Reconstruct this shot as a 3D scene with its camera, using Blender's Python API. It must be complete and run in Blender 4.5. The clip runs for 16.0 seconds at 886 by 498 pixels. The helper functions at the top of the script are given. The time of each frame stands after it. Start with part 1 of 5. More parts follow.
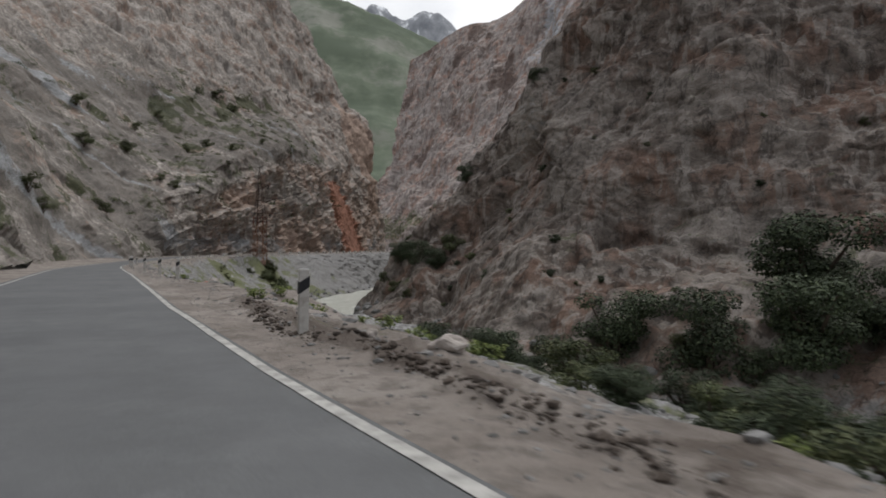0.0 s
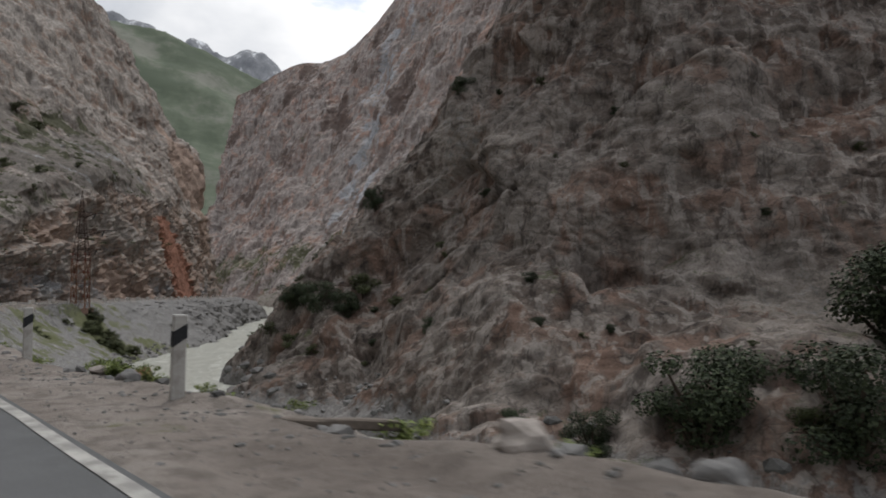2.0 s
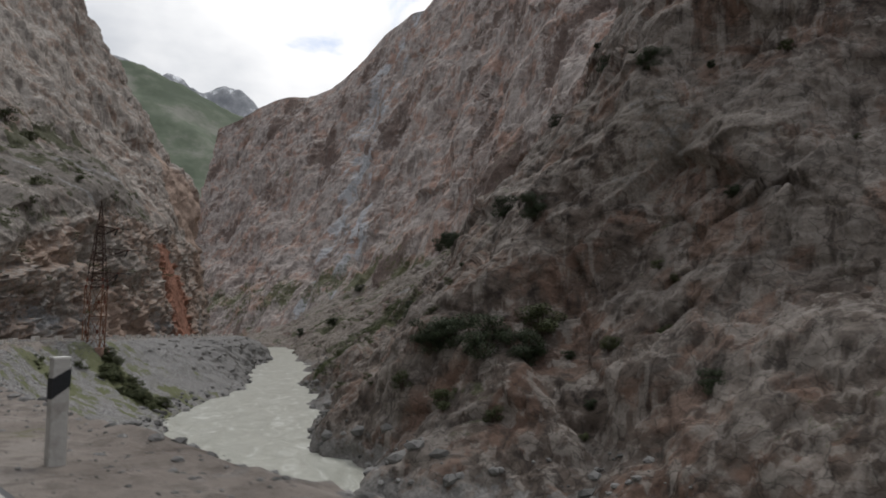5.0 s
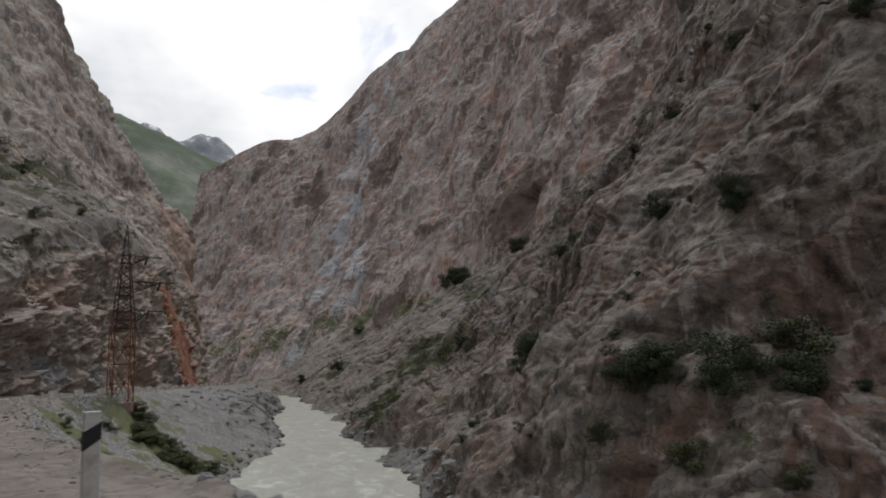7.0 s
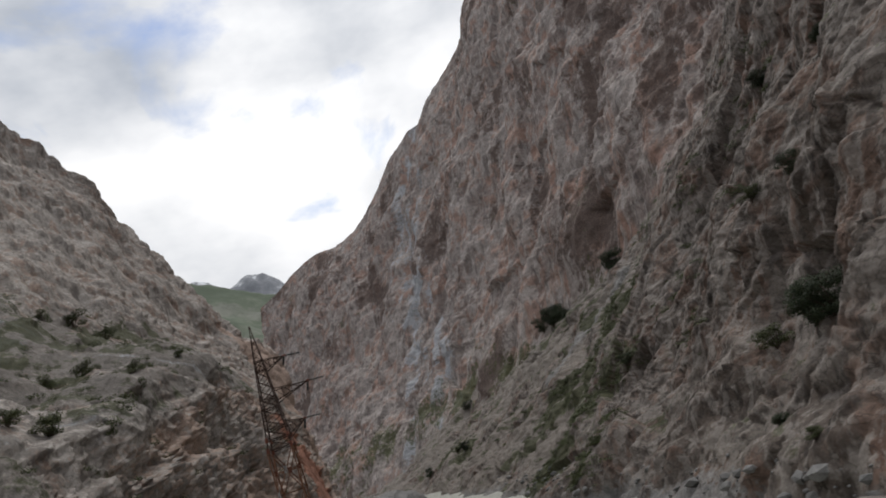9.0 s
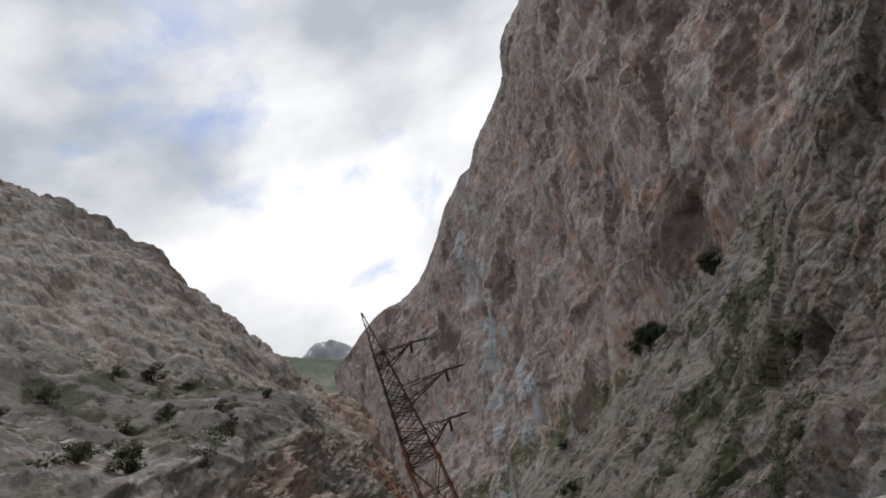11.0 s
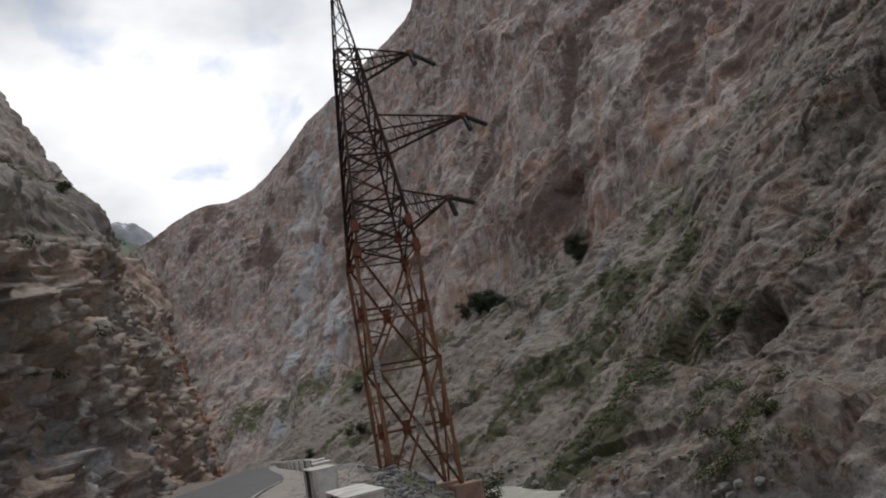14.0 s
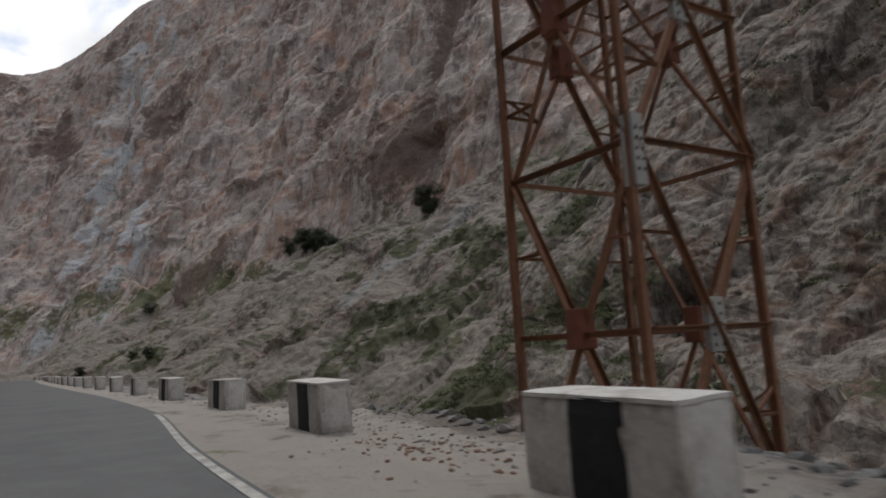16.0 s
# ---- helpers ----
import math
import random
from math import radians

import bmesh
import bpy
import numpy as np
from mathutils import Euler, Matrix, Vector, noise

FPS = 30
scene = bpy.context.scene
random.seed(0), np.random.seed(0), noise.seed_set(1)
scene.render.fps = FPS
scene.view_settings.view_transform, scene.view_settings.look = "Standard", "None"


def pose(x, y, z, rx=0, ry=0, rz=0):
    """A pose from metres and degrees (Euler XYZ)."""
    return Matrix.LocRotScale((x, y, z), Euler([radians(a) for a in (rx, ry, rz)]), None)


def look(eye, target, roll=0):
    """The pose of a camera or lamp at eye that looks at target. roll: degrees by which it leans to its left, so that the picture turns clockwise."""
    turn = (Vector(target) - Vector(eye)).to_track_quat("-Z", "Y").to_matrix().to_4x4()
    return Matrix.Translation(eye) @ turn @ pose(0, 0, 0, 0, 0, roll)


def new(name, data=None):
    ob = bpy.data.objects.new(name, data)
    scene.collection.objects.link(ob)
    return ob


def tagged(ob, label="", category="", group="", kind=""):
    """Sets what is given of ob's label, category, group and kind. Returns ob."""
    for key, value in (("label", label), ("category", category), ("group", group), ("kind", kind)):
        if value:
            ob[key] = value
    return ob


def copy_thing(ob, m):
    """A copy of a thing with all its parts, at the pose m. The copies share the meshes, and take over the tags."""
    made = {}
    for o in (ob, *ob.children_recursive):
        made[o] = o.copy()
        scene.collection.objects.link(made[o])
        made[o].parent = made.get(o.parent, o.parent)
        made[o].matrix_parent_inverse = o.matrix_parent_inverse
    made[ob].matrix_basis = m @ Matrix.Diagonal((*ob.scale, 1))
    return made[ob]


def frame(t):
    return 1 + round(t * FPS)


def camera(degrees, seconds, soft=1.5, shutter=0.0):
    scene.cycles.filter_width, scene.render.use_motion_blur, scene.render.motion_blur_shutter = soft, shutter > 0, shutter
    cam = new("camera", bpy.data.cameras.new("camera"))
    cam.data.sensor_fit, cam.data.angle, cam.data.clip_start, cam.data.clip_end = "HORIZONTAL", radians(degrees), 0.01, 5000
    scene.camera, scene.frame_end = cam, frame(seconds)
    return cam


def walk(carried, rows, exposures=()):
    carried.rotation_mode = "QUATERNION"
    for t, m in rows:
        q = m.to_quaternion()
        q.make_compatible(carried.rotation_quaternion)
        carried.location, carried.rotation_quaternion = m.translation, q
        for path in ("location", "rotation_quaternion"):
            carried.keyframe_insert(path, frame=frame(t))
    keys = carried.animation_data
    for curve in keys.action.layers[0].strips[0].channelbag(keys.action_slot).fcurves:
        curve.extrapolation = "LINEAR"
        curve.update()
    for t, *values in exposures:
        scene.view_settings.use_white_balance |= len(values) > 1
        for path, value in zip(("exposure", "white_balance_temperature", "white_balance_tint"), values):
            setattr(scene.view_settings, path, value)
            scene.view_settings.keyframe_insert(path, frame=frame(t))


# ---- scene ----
cam = camera(65.9, 16.0, soft=1.8, shutter=0.2)
# seconds, eye, yaw, pitch, roll
PATH = [
    (0, -4.14, 5.45, 1.349, 0.06, -0.03, -0.6),
    (0.5, -7.24, 11.49, 1.254, -1.55, 0.95, -0.3),
    (1, -10.24, 17.56, 1.297, -6.12, 3.41, -1.0),
    (1.5, -13.21, 23.61, 1.343, -13.47, 3.47, -0.3),
    (2, -16.11, 29.52, 1.262, -14.74, 3.50, -0.9),
    (2.5, -18.86, 35.29, 1.178, -15.42, 3.50, -1.2),
    (3, -21.50, 40.88, 1.170, -14.97, 2.89, 0.4),
    (3.5, -24.09, 46.21, 1.165, -18.14, 4.13, -0.0),
    (4, -26.72, 51.30, 1.134, -18.45, 3.30, -0.1),
    (4.5, -29.35, 56.37, 1.160, -16.57, 5.08, 0.3),
    (4.7, -30.40, 58.51, 1.157, -16.86, 5.88, 0.1),
    (6.8, -41.43, 82.69, 0.926, -18.69, 10.25, -2.0),
    (7, -42.46, 85.03, 0.915, -19.04, 10.28, -2.5),
    (7.5, -44.94, 90.94, 0.876, -17.48, 10.25, -2.6),
    (8, -47.27, 96.79, 0.826, -16.56, 12.77, -7.3),
    (8.5, -49.44, 102.45, 0.782, -17.47, 14.51, -15.6),
    (9, -51.48, 107.98, 0.737, -15.91, 16.74, -20.5),
    (9.5, -53.43, 113.39, 0.700, -16.03, 18.39, -24.2),
    (10, -55.23, 118.76, 0.677, -14.14, 20.08, -26.8),
    (10.2, -55.88, 120.94, 0.681, -13.66, 20.67, -27.4),
    (12.3, -61.76, 144.28, 1.015, -12.09, 24.20, -22.3),
    (12.5, -62.26, 146.49, 1.027, -12.62, 23.79, -21.1),
    (13, -63.34, 152.00, 1.098, -13.68, 23.11, -17.7),
    (13.5, -64.08, 157.46, 1.151, -19.46, 19.00, -13.9),
    (14, -64.58, 162.95, 1.159, -25.57, 14.24, -11.7),
    (14.5, -64.84, 168.47, 1.171, -29.50, 11.77, -8.6),
    (15, -64.76, 173.97, 1.164, -33.47, 9.67, -6.7),
    (15.5, -64.38, 179.44, 1.213, -37.30, 9.27, -4.5),
    (16, -63.84, 184.95, 1.228, -40.63, 8.51, -3.3),
]

walk(cam, [(t, pose(x, y, z, 90 + pitch, 0, yaw) @ pose(0, 0, 0, 0, 0, roll)) for t, x, y, z, yaw, pitch, roll in PATH],
     exposures=[(0.0, 0.1), (3.0, -0.07), (16.0, -0.1)])

# ---- light: overcast sky with a soft high sun ----
SUN_EL, SUN_AZ = radians(62), radians(30)


def node(tree, kind, at=None, **values):
    n = tree.nodes.new(kind)
    for key, value in values.items():
        if key in n.inputs:
            n.inputs[key].default_value = value
    return n


def build_world():
    w = bpy.data.worlds.new("sky")
    scene.world = w
    w.use_nodes = True
    t = w.node_tree
    t.nodes.clear()
    out = node(t, "ShaderNodeOutputWorld")
    bg = node(t, "ShaderNodeBackground", Strength=1.0)
    sky = node(t, "ShaderNodeTexSky")
    sky.sky_type, sky.sun_disc, sky.sun_elevation, sky.sun_rotation = "NISHITA", False, SUN_EL, SUN_AZ
    dim = node(t, "ShaderNodeVectorMath")
    dim.operation = "SCALE"
    dim.inputs["Scale"].default_value = 0.15
    t.links.new(sky.outputs[0], dim.inputs[0])
    co = node(t, "ShaderNodeTexCoord")
    stretch = node(t, "ShaderNodeMapping")
    stretch.inputs["Scale"].default_value = (1.0, 1.0, 1.7)
    t.links.new(co.outputs["Generated"], stretch.inputs[0])
    big = node(t, "ShaderNodeTexNoise", Scale=3.4, Detail=8.0, Roughness=0.55)
    big.inputs["Distortion"].default_value = 0.35
    t.links.new(stretch.outputs[0], big.inputs["Vector"])
    cover = node(t, "ShaderNodeValToRGB")
    cover.color_ramp.elements[0].position, cover.color_ramp.elements[1].position = 0.3, 0.42
    t.links.new(big.outputs["Fac"], cover.inputs[0])
    shade = node(t, "ShaderNodeTexNoise", Scale=2.3, Detail=6.0, Roughness=0.5)
    move = node(t, "ShaderNodeMapping")
    move.inputs["Location"].default_value = (4.1, 1.3, 0.7)
    move.inputs["Scale"].default_value = (1.0, 1.0, 1.8)
    t.links.new(co.outputs["Generated"], move.inputs[0])
    t.links.new(move.outputs[0], shade.inputs["Vector"])
    grey = node(t, "ShaderNodeValToRGB")
    grey.color_ramp.elements[0].position, grey.color_ramp.elements[1].position = 0.42, 0.64
    grey.color_ramp.elements[0].color, grey.color_ramp.elements[1].color = (0.5, 0.54, 0.61, 1), (1.15, 1.15, 1.16, 1)
    t.links.new(shade.outputs["Fac"], grey.inputs[0])
    toward = node(t, "ShaderNodeVectorMath")
    toward.operation = "DOT_PRODUCT"
    toward.inputs[1].default_value = (math.sin(SUN_AZ) * math.cos(SUN_EL), math.cos(SUN_AZ) * math.cos(SUN_EL), math.sin(SUN_EL))
    t.links.new(co.outputs["Generated"], toward.inputs[0])
    glow = node(t, "ShaderNodeMapRange")
    for key, value in zip(("From Min", "From Max", "To Min", "To Max"), (-0.6, 1.0, 0.5, 1.08)):
        glow.inputs[key].default_value = value
    t.links.new(toward.outputs["Value"], glow.inputs[0])
    lit = node(t, "ShaderNodeVectorMath")
    lit.operation = "SCALE"
    t.links.new(grey.outputs[0], lit.inputs[0])
    t.links.new(glow.outputs[0], lit.inputs["Scale"])
    mix = node(t, "ShaderNodeMix")
    mix.data_type = "RGBA"
    t.links.new(cover.outputs[0], mix.inputs[0])
    t.links.new(dim.outputs[0], mix.inputs[6])
    t.links.new(lit.outputs[0], mix.inputs[7])
    t.links.new(mix.outputs[2], bg.inputs[0])
    t.links.new(bg.outputs[0], out.inputs[0])


build_world()
sun = new("sun", bpy.data.lights.new("sun", "SUN"))
sun.data.energy, sun.data.angle, sun.data.color = 1.3, radians(18), (1.0, 0.97, 0.92)
sun.matrix_world = look((0, 0, 300), Vector((0, 0, 300)) - Vector((math.sin(SUN_AZ) * math.cos(SUN_EL), math.cos(SUN_AZ) * math.cos(SUN_EL), math.sin(SUN_EL))))

# ---- noise on arrays ----
import itertools
RNG = np.random.RandomState(7)
PERM = RNG.permutation(512).astype(np.int64)
PERM = np.concatenate([PERM, PERM, PERM])
GRAD = RNG.normal(size=(512, 3))
GRAD /= np.linalg.norm(GRAD, axis=1)[:, None]


# a cube of this noise that repeats every TILE units, read back by interpolation
TILE, FINE = 20, 6
TN = TILE * FINE


def build_tile():
    a = np.arange(TN) / FINE
    g = np.stack(np.meshgrid(a, a, a, indexing="ij"), axis=3).reshape(-1, 3)
    i = np.floor(g).astype(np.int64)
    f = g - i
    u = f * f * f * (f * (f * 6 - 15) + 10)
    total = np.zeros(len(g))
    for c in itertools.product((0, 1), repeat=3):
        k = (i + np.array(c)) % TILE
        h = PERM[PERM[PERM[k[:, 0]] + k[:, 1]] % 512 + k[:, 2]] % 512
        d = (GRAD[h] * (f - np.array(c))).sum(1)
        total += d * np.prod(np.where(np.array(c) == 1, u, 1 - u), axis=1)
    return (total * 1.5).astype(np.float32)


CUBE = build_tile()


def perlin(p):
    q = (p * FINE).astype(np.float32)
    i = np.floor(q)
    f = q - i
    i = i.astype(np.int32) % TN
    j = i + 1
    j[j == TN] = 0
    x0, x1, y0, y1, z0, z1 = i[:, 0] * (TN * TN), j[:, 0] * (TN * TN), i[:, 1] * TN, j[:, 1] * TN, i[:, 2], j[:, 2]
    fx, fy, fz = f[:, 0], f[:, 1], f[:, 2]
    c00 = CUBE[x0 + y0 + z0] * (1 - fz) + CUBE[x0 + y0 + z1] * fz
    c01 = CUBE[x0 + y1 + z0] * (1 - fz) + CUBE[x0 + y1 + z1] * fz
    c10 = CUBE[x1 + y0 + z0] * (1 - fz) + CUBE[x1 + y0 + z1] * fz
    c11 = CUBE[x1 + y1 + z0] * (1 - fz) + CUBE[x1 + y1 + z1] * fz
    return (c00 * (1 - fy) + c01 * fy) * (1 - fx) + (c10 * (1 - fy) + c11 * fy) * fx


def fbm(p, octaves=4, gain=0.5):
    total, amp = np.zeros(len(p)), 1.0
    for k in range(octaves):
        total += amp * perlin(p * 2.03 ** k + 17.3 * k)
        amp *= gain
    return total


def ridged(p, octaves=4, gain=0.5):
    total, amp = np.zeros(len(p)), 1.0
    for k in range(octaves):
        total += amp * (0.5 - np.abs(perlin(p * 2.1 ** k + 9.7 * k)))
        amp *= gain
    return total


CELL = RNG.uniform(-1, 1, size=(512, 7))


def facets(p, size, seed=0.0, stretch=(1, 1, 1), across=(0, 0, 1), tilt=0.9):
    """Blocky fractured relief: each cell has its own height and tilt. Returns height and the distance to the cell's edge."""
    m = np.array(Vector((0, 0, 1)).rotation_difference(Vector(across).normalized()).inverted().to_matrix())
    q = (p @ m.T) * np.array(stretch) / size + seed
    base = np.floor(q - 0.5).astype(np.int64)
    f1, f2, h1 = np.full(len(p), 9.0), np.full(len(p), 9.0), np.zeros(len(p))
    for a in (0, 1):
        for b in (0, 1):
            for c in (0, 1):
                i = base + np.array([a, b, c])
                w = i & 511
                k = PERM[PERM[PERM[w[:, 0]] + w[:, 1]] % 512 + w[:, 2]] % 512
                r = CELL[k]
                v = q - (i + 0.5 + 0.42 * r[:, :3])
                d = np.sqrt((v * v).sum(1))
                h = 0.5 * r[:, 3] + tilt * (v * r[:, 4:7]).sum(1)
                near = d < f1
                f2 = np.where(near, f1, np.minimum(f2, d))
                h1 = np.where(near, h, h1)
                f1 = np.where(near, d, f1)
    return h1, f2 - f1


def bulges(p, size, seed=0.0, stretch=(1, 1, 1), across=(0, 0, 1)):
    """Weathered jointed rock: tilted, slightly domed faces that meet in sharp creases."""
    m = np.array(Vector((0, 0, 1)).rotation_difference(Vector(across).normalized()).inverted().to_matrix())
    q = (p @ m.T) * np.array(stretch) / size + seed
    q = q + 0.05 * np.stack([perlin(q * 1.7 + 5), perlin(q * 1.7 + 11), perlin(q * 1.7 + 3)], axis=1)
    base = np.floor(q - 0.5).astype(np.int64)
    best = np.full(len(p), -9.0)
    for c in itertools.product((0, 1), repeat=3):
        i = base + np.array(c)
        w = i & 511
        r = CELL[PERM[PERM[PERM[w[:, 0]] + w[:, 1]] % 512 + w[:, 2]] % 512]
        v = q - (i + 0.5 + 0.36 * r[:, :3])
        best = np.maximum(best, 0.3 * r[:, 3] + 0.95 * (v * r[:, 4:7]).sum(1) - 0.75 * (v * v).sum(1))
    return best


def pick_cell(i, j=0, k=0):
    return CELL[PERM[PERM[PERM[i & 511] + (j & 511)] % 512 + (k & 511)] % 512]


def strata(p, thick, length, across=(0, 0, 1), seed=0.0, warp=0.09):
    """Jointed beds: each bed, and each block between joints, stands out by its own amount, with a groove along its edges."""
    a = np.array(Vector(across).normalized())
    t1 = np.cross(a, (0.35, 0.94, 0.1))
    t1 /= np.linalg.norm(t1)
    t2 = np.cross(a, t1)
    s = (p @ a) / thick + warp * fbm(p / (thick * 5) + seed, 2) + seed
    s = s + 0.3 * np.sin(s * 1.7) + 0.16 * np.sin(s * 4.1 + 1)
    i = np.floor(s).astype(np.int64)
    u = s - i
    bed = pick_cell(i)
    wob = 0.1 * fbm(p / (length * 0.6) + 31 + seed, 2)
    f = (p @ t1) / (length * (1 + 0.5 * bed[:, 0])) + 9 * bed[:, 1] + wob
    g = (p @ t2) / (length * (1 + 0.5 * bed[:, 2])) + 9 * bed[:, 3] + wob
    j, k = np.floor(f).astype(np.int64), np.floor(g).astype(np.int64)
    block = pick_cell(i, j, k)
    lean = 0.3 * ((u - 0.5) * block[:, 4] + (f - j - 0.5) * block[:, 5] + (g - k - 0.5) * block[:, 6])
    e = np.minimum(np.minimum(u, 1 - u) * 1.0, np.minimum(np.minimum(f - j, 1 - f + j), np.minimum(g - k, 1 - g + k)) * length / thick * 1.6)
    return 0.26 * bed[:, 4] + 0.6 * block[:, 3] + lean - 0.2 * u ** 3 - 0.35 * np.clip(1 - e / (0.28 / thick + 0.02), 0, 1)


def spline(points, s):
    """Smooth curve through points at s in 0..1, by chord length."""
    p = np.array(points, float)
    n = len(p)
    d = np.concatenate([[0], np.cumsum(np.linalg.norm(np.diff(p[:, :2], axis=0), axis=1))])
    d /= d[-1]
    tan = np.gradient(p, d, axis=0)
    k = np.clip(np.searchsorted(d, s, side="right") - 1, 0, n - 2)
    h = (d[k + 1] - d[k])
    u = ((s - d[k]) / h)[:, None]
    h = h[:, None]
    return ((2 * u ** 3 - 3 * u ** 2 + 1) * p[k] + (u ** 3 - 2 * u ** 2 + u) * h * tan[k]
            + (-2 * u ** 3 + 3 * u ** 2) * p[k + 1] + (u ** 3 - u ** 2) * h * tan[k + 1])


def hermite(c, idx):
    k = np.clip(np.floor(idx).astype(int), 0, len(c) - 2)
    u = (idx - k).reshape(-1, *([1] * (c.ndim - 1)))
    tan = np.gradient(c, axis=0)
    return (2 * u ** 3 - 3 * u ** 2 + 1) * c[k] + (u ** 3 - 2 * u ** 2 + u) * tan[k] + (-2 * u ** 3 + 3 * u ** 2) * c[k + 1] + (u ** 3 - u ** 2) * tan[k + 1]


def loft(curves, nu, nv, along_w=None, up_w=None):
    """A grid of nv x nu points over guide curves, foot first. along_w, up_w: how densely each stretch is sampled."""
    c = np.array(curves, float)
    ref = c[1]
    seg = np.linalg.norm(np.diff(ref[:, :2], axis=0), axis=1) * np.array(along_w if along_w else [1] * (len(ref) - 1))
    d = np.concatenate([[0], np.cumsum(seg)]) / seg.sum()
    idx = np.interp(np.linspace(0, 1, nu), d, np.arange(len(ref)))
    g = hermite(c.transpose(1, 0, 2), idx).transpose(1, 0, 2)
    w = np.array(up_w if up_w else [1] * (len(curves) - 1), float)
    e = np.concatenate([[0], np.cumsum(w)]) / w.sum()
    v = np.interp(np.linspace(0, 1, nv), e, np.arange(len(curves)))
    return 0.5 * hermite(g, v) + 0.5 * (g[np.clip(np.floor(v).astype(int), 0, len(g) - 2)] * (1 - (v - np.clip(np.floor(v), 0, len(g) - 2)))[:, None, None]
                                        + g[np.clip(np.floor(v).astype(int), 0, len(g) - 2) + 1] * (v - np.clip(np.floor(v), 0, len(g) - 2))[:, None, None])


def grid_normals(p):
    a = np.gradient(p, axis=1)
    b = np.gradient(p, axis=0)
    n = np.cross(a, b)
    n /= np.linalg.norm(n, axis=2, keepdims=True) + 1e-9
    return n


def mesh_from_grid(name, p, flip=False):
    nv, nu = p.shape[:2]
    i = np.arange(nv * nu).reshape(nv, nu)
    q = np.stack([i[:-1, :-1], i[:-1, 1:], i[1:, 1:], i[1:, :-1]], axis=2).reshape(-1, 4)
    if flip:
        q = q[:, ::-1]
    me = bpy.data.meshes.new(name)
    me.vertices.add(nv * nu)
    me.vertices.foreach_set("co", p.reshape(-1).astype(np.float32))
    me.loops.add(q.size)
    me.loops.foreach_set("vertex_index", q.reshape(-1).astype(np.int32))
    me.polygons.add(len(q))
    me.polygons.foreach_set("loop_start", np.arange(0, q.size, 4, dtype=np.int32))
    me.update(calc_edges=True)
    me.validate()
    return me


def put_mask(me, name, values):
    a = me.attributes.new(name, "FLOAT", "POINT")
    a.data.foreach_set("value", np.clip(values, 0, 1).astype(np.float32).ravel())


# ---- materials ----
def material(name):
    m = bpy.data.materials.new(name)
    m.use_nodes = True
    t = m.node_tree
    b = t.nodes["Principled BSDF"]
    b.inputs["Specular IOR Level"].default_value = 0.25
    b.inputs["Roughness"].default_value = 0.9
    return m, t, b


def noise_tex(t, co, scale, detail=4.0, rough=0.55, stretch=(1, 1, 1), turn=(0, 0, 0), distort=0.0):
    mp = node(t, "ShaderNodeMapping")
    mp.inputs["Scale"].default_value = stretch
    mp.inputs["Rotation"].default_value = turn
    t.links.new(co, mp.inputs[0])
    n = node(t, "ShaderNodeTexNoise", Scale=scale, Detail=detail, Roughness=rough, Distortion=distort)
    t.links.new(mp.outputs[0], n.inputs["Vector"])
    return n.outputs["Fac"]


def ramp(t, fac, stops):
    r = node(t, "ShaderNodeValToRGB")
    e = r.color_ramp.elements
    while len(e) < len(stops):
        e.new(0.5)
    for el, (pos, col) in zip(e, stops):
        el.position, el.color = pos, (*col, 1) if len(col) == 3 else col
    t.links.new(fac, r.inputs[0])
    return r.outputs[0]


def blend(t, fac, a, b, mode="MIX"):
    m = node(t, "ShaderNodeMix")
    m.data_type, m.blend_type = "RGBA", mode
    for sock, val in ((m.inputs[0], fac), (m.inputs[6], a), (m.inputs[7], b)):
        if isinstance(val, (int, float)):
            sock.default_value = val
        elif isinstance(val, tuple):
            sock.default_value = (*val, 1)
        else:
            t.links.new(val, sock)
    return m.outputs[2]


def bump(t, b, height, strength, distance, prev=None):
    n = node(t, "ShaderNodeBump", Strength=strength, Distance=distance)
    t.links.new(height, n.inputs["Height"])
    if prev:
        t.links.new(prev, n.inputs["Normal"])
    t.links.new(n.outputs[0], b.inputs["Normal"])
    return n.outputs[0]


def mask(t, name):
    a = node(t, "ShaderNodeAttribute")
    a.attribute_name = name
    return a.outputs["Fac"]


def grey(v):
    return (v, v, v)


